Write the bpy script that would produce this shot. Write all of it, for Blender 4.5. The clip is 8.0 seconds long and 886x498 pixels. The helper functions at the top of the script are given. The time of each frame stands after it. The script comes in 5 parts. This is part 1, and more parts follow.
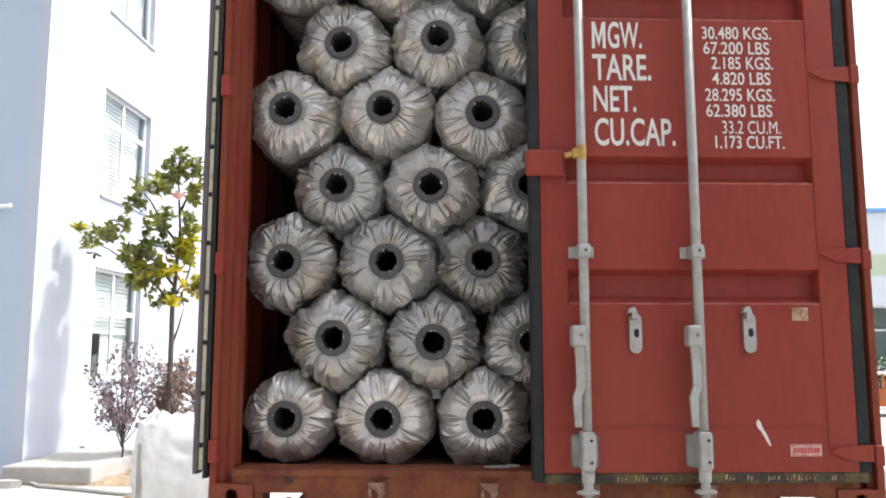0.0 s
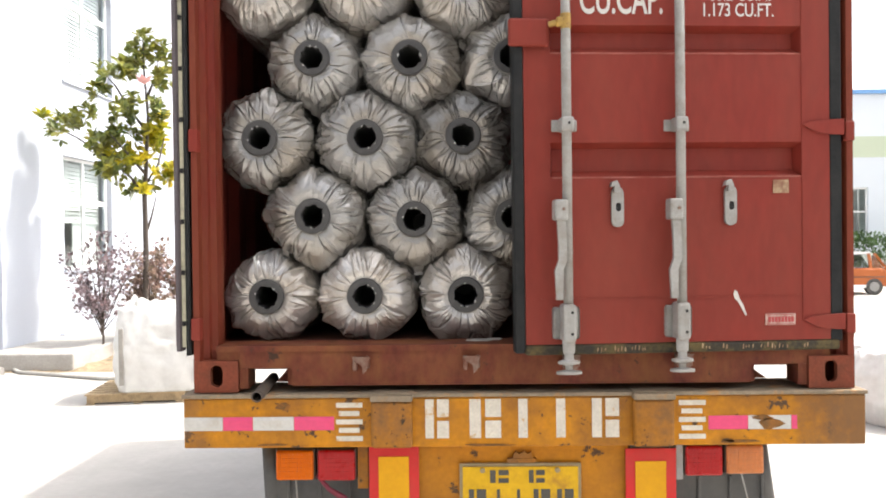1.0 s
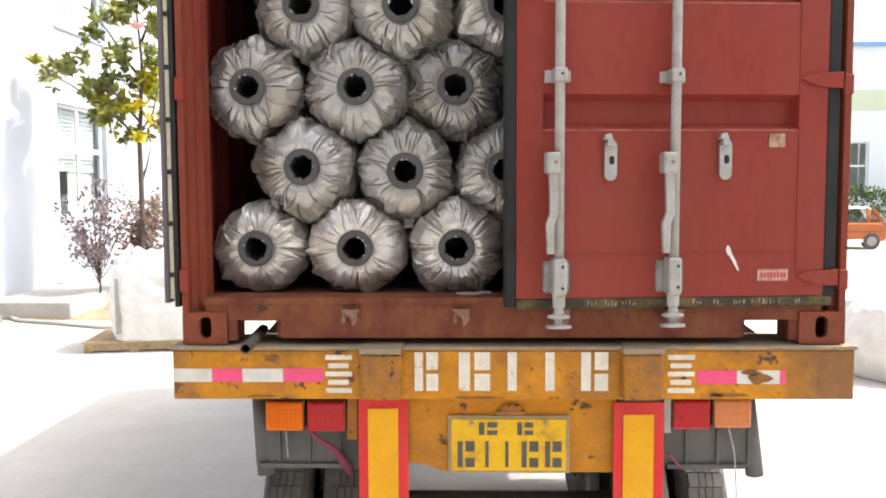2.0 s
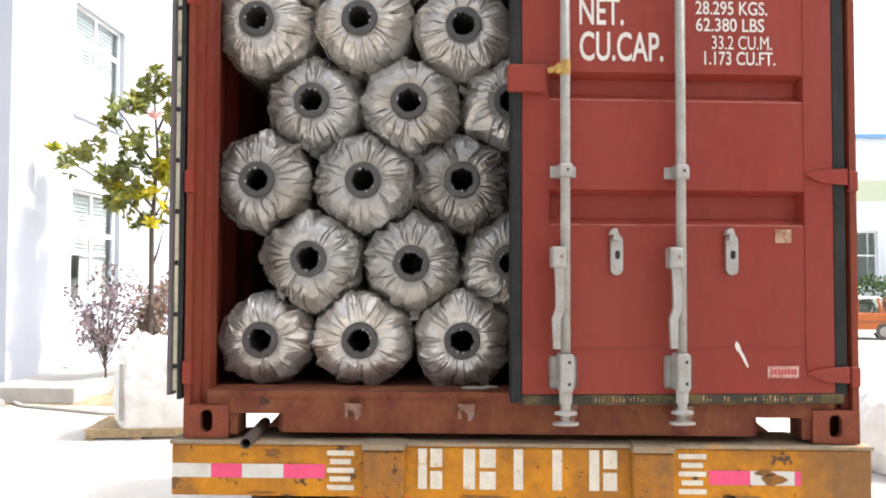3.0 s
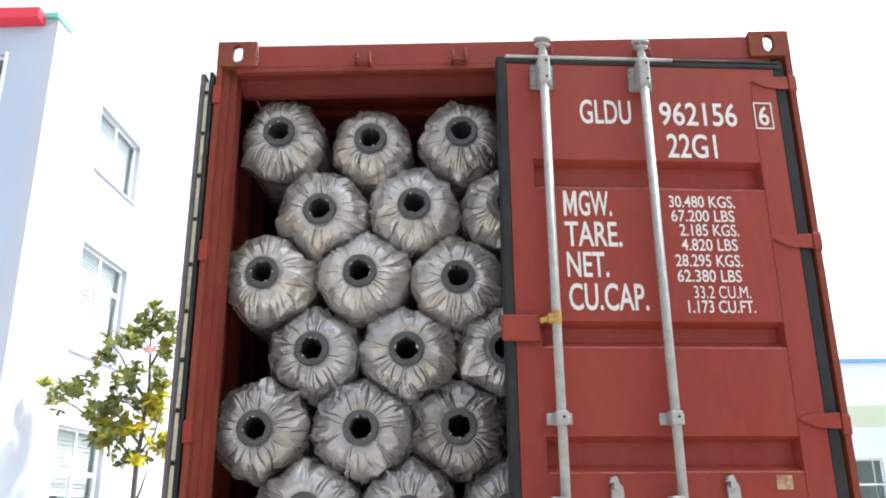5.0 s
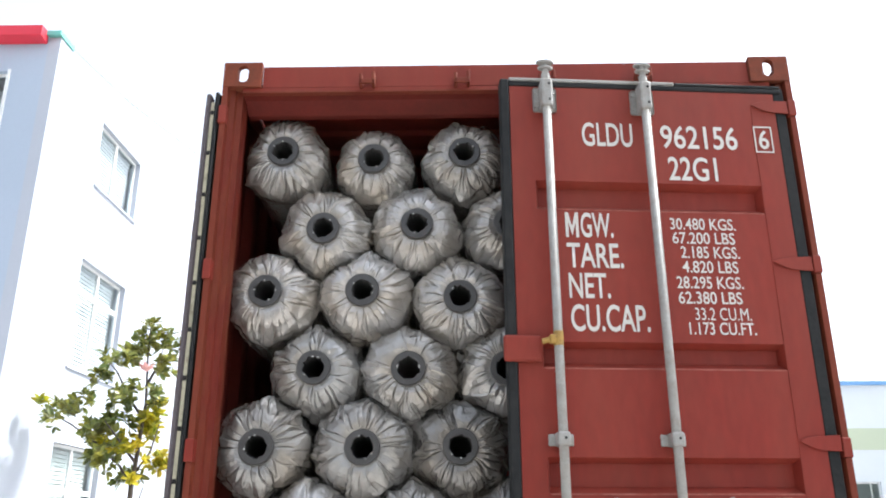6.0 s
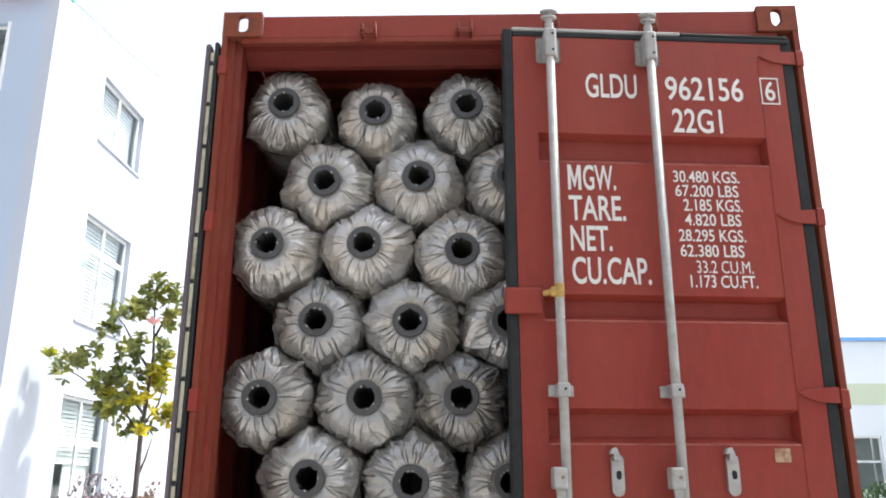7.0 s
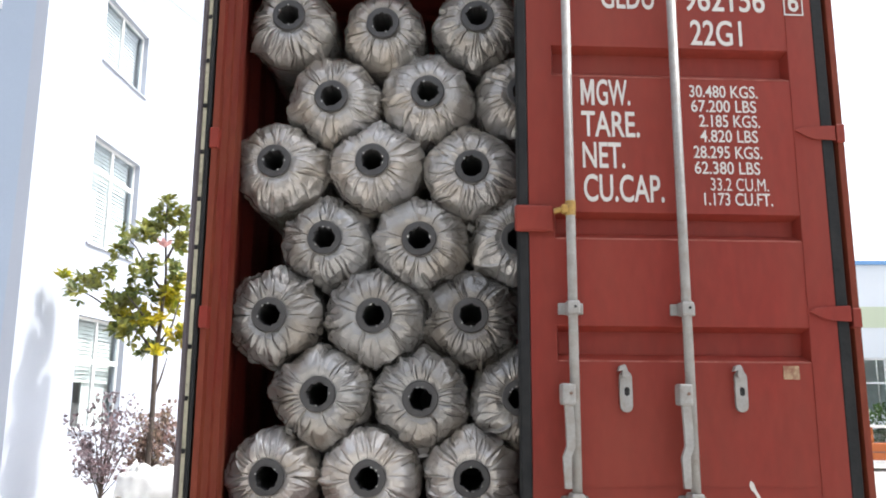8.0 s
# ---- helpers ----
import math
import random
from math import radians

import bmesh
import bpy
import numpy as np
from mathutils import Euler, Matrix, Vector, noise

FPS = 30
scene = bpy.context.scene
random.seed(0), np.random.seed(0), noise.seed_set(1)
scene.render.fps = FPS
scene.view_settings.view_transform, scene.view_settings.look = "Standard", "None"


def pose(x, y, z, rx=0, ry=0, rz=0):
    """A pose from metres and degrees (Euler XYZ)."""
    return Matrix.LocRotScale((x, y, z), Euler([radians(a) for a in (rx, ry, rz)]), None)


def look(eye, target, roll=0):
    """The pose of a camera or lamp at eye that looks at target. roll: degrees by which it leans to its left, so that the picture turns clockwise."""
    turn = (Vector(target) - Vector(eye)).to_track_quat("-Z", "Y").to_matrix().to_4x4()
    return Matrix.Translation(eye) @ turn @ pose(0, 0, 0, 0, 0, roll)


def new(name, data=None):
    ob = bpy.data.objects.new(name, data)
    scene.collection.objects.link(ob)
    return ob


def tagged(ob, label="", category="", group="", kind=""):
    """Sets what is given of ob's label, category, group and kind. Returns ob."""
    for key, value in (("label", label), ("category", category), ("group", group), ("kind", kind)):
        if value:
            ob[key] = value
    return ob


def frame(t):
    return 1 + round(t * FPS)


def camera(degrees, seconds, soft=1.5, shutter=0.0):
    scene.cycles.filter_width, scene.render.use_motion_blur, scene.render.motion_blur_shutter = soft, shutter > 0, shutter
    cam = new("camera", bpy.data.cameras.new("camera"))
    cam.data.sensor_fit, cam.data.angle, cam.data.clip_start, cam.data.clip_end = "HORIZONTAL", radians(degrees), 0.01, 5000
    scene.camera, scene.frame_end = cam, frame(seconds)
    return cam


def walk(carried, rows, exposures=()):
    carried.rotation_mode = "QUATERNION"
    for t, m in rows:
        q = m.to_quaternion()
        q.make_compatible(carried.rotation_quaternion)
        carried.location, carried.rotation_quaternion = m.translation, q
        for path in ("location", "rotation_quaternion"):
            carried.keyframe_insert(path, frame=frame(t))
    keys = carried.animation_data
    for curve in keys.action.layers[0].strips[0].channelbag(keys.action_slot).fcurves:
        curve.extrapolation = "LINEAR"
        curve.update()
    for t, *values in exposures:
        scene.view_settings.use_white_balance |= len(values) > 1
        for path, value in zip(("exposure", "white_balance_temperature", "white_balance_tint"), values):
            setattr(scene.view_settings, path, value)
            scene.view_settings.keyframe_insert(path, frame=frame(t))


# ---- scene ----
cam = camera(57.4, 8.0, soft=1.9)
PATH = [
    (0, (1.025, -3.029, 2.148), (0.922, -1.048, 2.404), -0.0),
    (0.5, (1.028, -3.008, 2.138), (0.941, -1.013, 2.255), -0.5),
    (1, (0.999, -2.991, 2.109), (0.956, -0.991, 2.087), -0.7),
    (1.2, (1.003, -2.989, 2.094), (0.964, -0.99, 2.032), -0.8),
    (2.3, (1.035, -2.951, 2.122), (0.993, -0.957, 1.974), -0.1),
    (2.5, (1.037, -2.95, 2.125), (0.991, -0.952, 2.042), -0.1),
    (3, (1.04, -2.949, 2.14), (0.978, -0.951, 2.209), 0.2),
    (3.5, (1.037, -2.964, 2.16), (0.973, -0.977, 2.381), -0.1),
    (4, (1.028, -2.989, 2.18), (0.977, -1.025, 2.555), -0.1),
    (4.5, (1.026, -3.011, 2.189), (0.984, -1.077, 2.699), -0.4),
    (5, (1.024, -3.031, 2.202), (0.985, -1.129, 2.819), -0.5),
    (5.2, (1.02, -3.041, 2.215), (0.984, -1.15, 2.866), -0.4),
    (6.3, (1.003, -3.052, 2.195), (0.966, -1.165, 2.857), 0.0),
    (6.5, (1.017, -3.05, 2.194), (0.972, -1.159, 2.842), 0.0),
    (7, (1.02, -3.042, 2.189), (0.973, -1.122, 2.747), 0.1),
    (7.5, (1.018, -3.024, 2.183), (0.963, -1.08, 2.65), 0.1),
    (8, (1.021, -3.002, 2.175), (0.949, -1.039, 2.55), 0.3),
]
walk(cam, [(t, look(eye, target, roll)) for t, eye, target, roll in PATH], exposures=((0.0, 0.23, 6250, 10), (0.5, 0.35, 6450, 10), (1.0, 0.50, 6650, 10), (2.5, 0.60, 6600, 10), (3.0, 0.63, 6550, 10), (3.5, 0.73, 6250, 10), (4.0, 0.69, 6200, 10), (4.5, 0.63, 6150, 9), (5.0, 0.57, 6050, 8), (6.5, 0.39, 6050, 8), (7.0, 0.35, 6100, 9), (7.5, 0.32, 6150, 10), (8.0, 0.30, 6200, 10)))

# ---- light ----
SUN_TO = Vector((2.70, 0.55, 4.14)).normalized()
world = bpy.data.worlds.new("world")
scene.world = world
world.use_nodes = True
wn = world.node_tree
sky = wn.nodes.new("ShaderNodeTexSky")
sky.sky_type = 'NISHITA'
sky.sun_disc = False
sky.sun_elevation = math.asin(SUN_TO.z)
sky.sun_rotation = math.atan2(SUN_TO.x, SUN_TO.y)
sky.dust_density = 5.0
sky.air_density = 1.0
sky.ozone_density = 1.0
wn.nodes["Background"].inputs["Strength"].default_value = 0.13
haze = wn.nodes.new("ShaderNodeHueSaturation")     # a bright, hazy summer sky
haze.inputs["Saturation"].default_value = 0.33
haze.inputs["Value"].default_value = 2.5
wn.links.new(sky.outputs[0], haze.inputs["Color"])
wn.links.new(haze.outputs[0], wn.nodes["Background"].inputs["Color"])
sun_data = bpy.data.lights.new("sun", 'SUN')
sun_data.energy = 3.6
sun_data.angle = radians(0.6)
sun_data.color = (1.0, 0.95, 0.87)
sun = new("sun", sun_data)
sun.matrix_basis = look((20, 5, 40), Vector((20, 5, 40)) - SUN_TO)


# ---- materials ----
def mat(name, base, rough=0.6, metal=0.0, var=0.12, scale=3.0, grain=60.0, bump=0.15, second=None, amount=0.5, spots=4.0,
        island=0.0, spec=0.5, edge=0.08, streak=1.0, bump_dist=0.004, trans=0.0, chips=None):
    """A paint or bulk material: base colour varied at two scales, with patches of a second colour, and fine relief."""
    m = bpy.data.materials.new(name)
    m.use_nodes = True
    t = m.node_tree
    b = t.nodes["Principled BSDF"]
    N, L = t.nodes.new, t.links.new
    tc = N("ShaderNodeTexCoord")
    mp = N("ShaderNodeMapping")
    mp.inputs["Scale"].default_value = (1, 1, streak)
    L(tc.outputs["Object"], mp.inputs["Vector"])
    n1 = N("ShaderNodeTexNoise"); n1.inputs["Scale"].default_value = scale; n1.inputs["Detail"].default_value = 6
    n2 = N("ShaderNodeTexNoise"); n2.inputs["Scale"].default_value = grain; n2.inputs["Detail"].default_value = 4
    for n in (n1, n2):
        L(mp.outputs[0], n.inputs["Vector"])
    add = N("ShaderNodeMath"); add.operation = 'ADD'
    L(n1.outputs[0], add.inputs[0]); L(n2.outputs[0], add.inputs[1])
    rng = N("ShaderNodeMapRange")
    rng.inputs["From Min"].default_value, rng.inputs["From Max"].default_value = 0.6, 1.4
    rng.inputs["To Min"].default_value, rng.inputs["To Max"].default_value = 1 - var, 1 + var
    L(add.outputs[0], rng.inputs[0])
    scl = N("ShaderNodeVectorMath"); scl.operation = 'SCALE'
    scl.inputs[0].default_value = base[:3]
    L(rng.outputs[0], scl.inputs["Scale"])
    col = scl.outputs[0]
    if second is not None:
        n3 = N("ShaderNodeTexNoise"); n3.inputs["Scale"].default_value = spots; n3.inputs["Detail"].default_value = 9
        n3.inputs["Roughness"].default_value = 0.68
        L(mp.outputs[0], n3.inputs["Vector"])
        r3 = N("ShaderNodeMapRange")
        r3.inputs["From Min"].default_value = 0.5 + (0.5 - amount) * 0.5 - edge
        r3.inputs["From Max"].default_value = 0.5 + (0.5 - amount) * 0.5 + edge
        L(n3.outputs[0], r3.inputs[0])
        mx = N("ShaderNodeMix"); mx.data_type = 'RGBA'
        L(r3.outputs[0], mx.inputs["Factor"]); L(col, mx.inputs["A"]); mx.inputs["B"].default_value = (*second[:3], 1)
        col = mx.outputs["Result"]
    if chips is not None:
        chip_col, chip_scale, chip_at = chips
        n4 = N("ShaderNodeTexNoise"); n4.inputs["Scale"].default_value = chip_scale; n4.inputs["Detail"].default_value = 7
        n4.inputs["Roughness"].default_value = 0.7
        L(tc.outputs["Object"], n4.inputs["Vector"])
        r4 = N("ShaderNodeMapRange"); r4.inputs["From Min"].default_value = chip_at; r4.inputs["From Max"].default_value = chip_at + 0.03
        L(n4.outputs[0], r4.inputs[0])
        m4 = N("ShaderNodeMix"); m4.data_type = 'RGBA'
        L(r4.outputs[0], m4.inputs["Factor"]); L(col, m4.inputs["A"]); m4.inputs["B"].default_value = (*chip_col, 1)
        col = m4.outputs["Result"]
    if island:
        g = N("ShaderNodeNewGeometry")
        h = N("ShaderNodeMapRange"); h.inputs["To Min"].default_value = 1 - island; h.inputs["To Max"].default_value = 1 + island
        L(g.outputs["Random Per Island"], h.inputs[0])
        s2 = N("ShaderNodeVectorMath"); s2.operation = 'SCALE'
        L(col, s2.inputs[0]); L(h.outputs[0], s2.inputs["Scale"])
        col = s2.outputs[0]
    L(col, b.inputs["Base Color"])
    rr = N("ShaderNodeMapRange"); rr.inputs["To Min"].default_value = max(0.02, rough - 0.12); rr.inputs["To Max"].default_value = min(1, rough + 0.12)
    L(n1.outputs[0], rr.inputs[0]); L(rr.outputs[0], b.inputs["Roughness"])
    b.inputs["Metallic"].default_value = metal
    b.inputs["Specular IOR Level"].default_value = spec
    if bump:
        bp = N("ShaderNodeBump"); bp.inputs["Strength"].default_value = bump; bp.inputs["Distance"].default_value = bump_dist
        L(add.outputs[0], bp.inputs["Height"]); L(bp.outputs[0], b.inputs["Normal"])
    if trans:
        b.inputs["Transmission Weight"].default_value = trans
    return m


RED = mat("red_container_paint", (0.187, 0.0205, 0.0130), 0.58, var=0.20, scale=2.2, grain=30, second=(0.198, 0.042, 0.025), amount=0.34, spots=1.8, edge=0.22, bump=0.08, spec=0.28, streak=0.35, chips=((0.235, 0.070, 0.050), 13, 0.70))
POST = mat("rusty_red_paint", (0.130, 0.0150, 0.0090), 0.6, var=0.28, scale=5, grain=60, second=(0.150, 0.036, 0.015), amount=0.50, spots=7, edge=0.14, bump=0.2, streak=0.25, spec=0.25, chips=((0.05, 0.025, 0.015), 22, 0.69))
LIP = mat("rubbed_post_edge", (0.165, 0.038, 0.018), 0.65, var=0.3, scale=7, grain=60, second=(0.13, 0.020, 0.012), amount=0.40, spots=7, edge=0.16, bump=0.25, streak=0.2, spec=0.25)
EDGE_LIGHT = mat("chalky_edge_highlight", (0.30, 0.115, 0.095), 0.8, var=0.3, scale=14, grain=70, second=(0.20, 0.040, 0.028), amount=0.42, spots=9, edge=0.14, spec=0.2)
SILLM = mat("rust_stained_sill", (0.115, 0.024, 0.014), 0.7, var=0.35, scale=7, grain=60, second=(0.165, 0.062, 0.022), amount=0.46, spots=7, edge=0.14, bump=0.3, streak=0.6, spec=0.25, chips=((0.05, 0.026, 0.016), 15, 0.62))
CAST = mat("rusted_casting", (0.185, 0.044, 0.022), 0.75, var=0.3, scale=12, grain=90, second=(0.115, 0.036, 0.019), amount=0.42, spots=14, edge=0.16, bump=0.4, spec=0.25, chips=((0.22, 0.15, 0.07), 40, 0.74))
# the container red set darker: shade inside and under the header put into it
INNER = mat("shaded_inner_red", (0.13, 0.017, 0.012), 0.65, var=0.2, second=(0.075, 0.014, 0.010), amount=0.4, spots=3, edge=0.2, spec=0.2)
PLY = mat("container_floor_ply", (0.13, 0.045, 0.028), 0.75, var=0.25, scale=6, grain=80, second=(0.11, 0.05, 0.035), amount=0.5, spots=7, edge=0.2, bump=0.3)
RUBBER = mat("door_gasket_rubber", (0.015, 0.016, 0.017), 0.6, var=0.25, scale=8, grain=70, second=(0.030, 0.030, 0.029), amount=0.35, spots=9, edge=0.2, bump=0.25, spec=0.15)
RUBBER_WORN = mat("worn_gasket", (0.035, 0.031, 0.024), 0.8, var=0.3, scale=9, grain=80, second=(0.13, 0.095, 0.035), amount=0.36, spots=10, edge=0.12, bump=0.4, spec=0.2, chips=((0.30, 0.24, 0.14), 26, 0.66))
RUBBER_GREY = mat("grey_gasket", (0.075, 0.06, 0.065), 0.6, var=0.25, scale=8, grain=70)
PALE = mat("pale_strip", (0.50, 0.47, 0.34), 0.6, var=0.2, scale=10, grain=60, second=(0.2, 0.17, 0.12), amount=0.22, spots=14)
BARE = mat("bare_rubbed_steel", (0.19, 0.125, 0.095), 0.5, 0.3, var=0.25, scale=18, grain=90, second=(0.14, 0.05, 0.03), amount=0.45, spots=24, edge=0.1, bump=0.3)
GALV = mat("galvanised_steel", (0.30, 0.295, 0.28), 0.58, 0.12, var=0.14, scale=14, grain=110, second=(0.23, 0.21, 0.185), amount=0.35, spots=16, edge=0.12, bump=0.2)
BRASS = mat("yellow_lock", (0.36, 0.22, 0.05), 0.45, 0.2, var=0.25, scale=30, grain=120, second=(0.2, 0.12, 0.05), amount=0.3, spots=40)
WHITE_INK = mat("white_lettering", (0.54, 0.52, 0.485), 0.55, var=0.06, scale=20, grain=120, bump=0.0)
STICKER = mat("faded_sticker", (0.48, 0.36, 0.31), 0.6, var=0.15, scale=40, grain=120, second=(0.34, 0.16, 0.13), amount=0.35, spots=50)
STICK_RED = mat("red_print", (0.36, 0.05, 0.05), 0.5, var=0.05, bump=0.0)
TAPE = mat("old_tape_patch", (0.33, 0.23, 0.135), 0.6, var=0.25, scale=30, grain=140, second=(0.20, 0.09, 0.05), amount=0.45, spots=28)
BLACK = mat("black_hole", (0.012, 0.011, 0.011), 0.8, var=0.2)

YEL = mat("trailer_orange_paint", (0.46, 0.185, 0.006), 0.55, var=0.20, scale=4, grain=50, second=(0.25, 0.095, 0.014), amount=0.34, spots=3.2, edge=0.16, bump=0.15, spec=0.25, chips=((0.08, 0.042, 0.02), 11, 0.625))
YEL_WORN = mat("worn_trailer_paint", (0.34, 0.135, 0.014), 0.7, var=0.25, scale=8, grain=70, second=(0.17, 0.085, 0.035), amount=0.46, spots=8, edge=0.12, bump=0.35, spec=0.25, chips=((0.05, 0.03, 0.018), 26, 0.62))
BEAM = mat("trailer_beam_paint", (0.46, 0.185, 0.006), 0.55, var=0.22, scale=4, grain=50, second=(0.23, 0.095, 0.018), amount=0.40, spots=3.6, edge=0.12, bump=0.2, spec=0.25, chips=((0.075, 0.042, 0.022), 13, 0.60))


def grimy_end(m):
    """Bare brown steel and dirt over the far end of the beam, with a ragged border, and a smaller patch at the other end."""
    t = m.node_tree
    N, L = t.nodes.new, t.links.new
    b = t.nodes["Principled BSDF"]
    tc = N("ShaderNodeTexCoord")
    xyz = N("ShaderNodeSeparateXYZ"); L(tc.outputs["Object"], xyz.inputs[0])
    n = N("ShaderNodeTexNoise"); n.inputs["Scale"].default_value = 9; n.inputs["Detail"].default_value = 8; n.inputs["Roughness"].default_value = 0.7
    L(tc.outputs["Object"], n.inputs["Vector"])
    col = b.inputs["Base Color"].links[0].from_socket
    for lo, hi in ((2.28, 2.42), (0.16, 0.0)):
        add = N("ShaderNodeMath"); add.operation = 'MULTIPLY_ADD'; add.inputs[1].default_value = 0.75 if lo > 1 else -0.55
        L(n.outputs[0], add.inputs[0]); L(xyz.outputs[0], add.inputs[2])
        r = N("ShaderNodeMapRange")
        off = 0.375 if lo > 1 else -0.275
        r.inputs["From Min"].default_value, r.inputs["From Max"].default_value = lo + off - 0.10, hi + off - 0.02
        r.inputs["To Max"].default_value = 0.85 if lo > 1 else 0.5
        L(add.outputs[0], r.inputs[0])
        mx = N("ShaderNodeMix"); mx.data_type = 'RGBA'
        L(r.outputs[0], mx.inputs["Factor"]); L(col, mx.inputs["A"]); mx.inputs["B"].default_value = (0.165, 0.085, 0.038, 1)
        col = mx.outputs["Result"]
    L(col, b.inputs["Base Color"])


grimy_end(BEAM)
RUSTM = mat("dark_rust", (0.13, 0.062, 0.018), 0.85, var=0.4, scale=25, grain=110, second=(0.24, 0.095, 0.014), amount=0.45, spots=30, bump=0.5)
DECK = mat("dusty_deck_steel", (0.22, 0.17, 0.115), 0.8, var=0.25, scale=9, grain=70, second=(0.4, 0.2, 0.06), amount=0.25, spots=10, bump=0.35)
STENCIL = mat("stencil_white", (0.56, 0.52, 0.44), 0.65, var=0.2, scale=25, grain=120, second=(0.44, 0.22, 0.03), amount=0.22, spots=22, edge=0.06, spec=0.3)
TAPE_W = mat("reflective_white", (0.50, 0.49, 0.46), 0.4, var=0.12, scale=20, grain=90, second=(0.42, 0.38, 0.32), amount=0.3, spots=12)
TAPE_P = mat("reflective_pink", (0.62, 0.05, 0.15), 0.4, var=0.1, scale=20, grain=90)
BOARD_R = mat("reflector_red", (0.52, 0.020, 0.022), 0.5, var=0.12, scale=10, second=(0.42, 0.045, 0.035), amount=0.35, spots=6, edge=0.2, spec=0.25)
BOARD_Y = mat("reflector_yellow", (0.64, 0.32, 0.004), 0.5, var=0.08, scale=9, second=(0.48, 0.21, 0.006), amount=0.3, spots=5, edge=0.2, spec=0.25)
PLATE_Y = mat("plate_yellow", (0.58, 0.345, 0.008), 0.5, var=0.12, scale=18, second=(0.40, 0.21, 0.02), amount=0.28, spots=12, spec=0.25)
PLATE_EDGE = mat("plate_surround", (0.26, 0.20, 0.11), 0.6, var=0.2, scale=20)
INK = mat("dark_grey_ink", (0.06, 0.055, 0.045), 0.6, var=0.2, scale=30)
LENS_O = mat("amber_lens", (0.56, 0.115, 0.0015), 0.35, var=0.1, scale=40, bump=0.1, spec=0.15)
LENS_OD = mat("dusty_amber_lens", (0.50, 0.16, 0.04), 0.35, var=0.15, scale=30, bump=0.1)
LENS_R = mat("red_lens", (0.36, 0.006, 0.008), 0.3, var=0.1, scale=40, bump=0.1, spec=0.3)
GUARD = mat("grey_plastic_mudguard", (0.045, 0.047, 0.05), 0.55, var=0.25, scale=6, grain=50, second=(0.11, 0.105, 0.095), amount=0.38, spots=5, edge=0.25)
TYRE = mat("tyre_rubber", (0.04, 0.038, 0.036), 0.8, var=0.3, scale=10, grain=70, second=(0.13, 0.12, 0.105), amount=0.35, spots=8, edge=0.2, bump=0.4)
STEEL_DARK = mat("dark_chassis_steel", (0.07, 0.055, 0.045), 0.75, var=0.3, scale=6, second=(0.16, 0.08, 0.03), amount=0.3, spots=6)
CABLE_R = mat("red_cable", (0.15, 0.012, 0.03), 0.6, var=0.2)



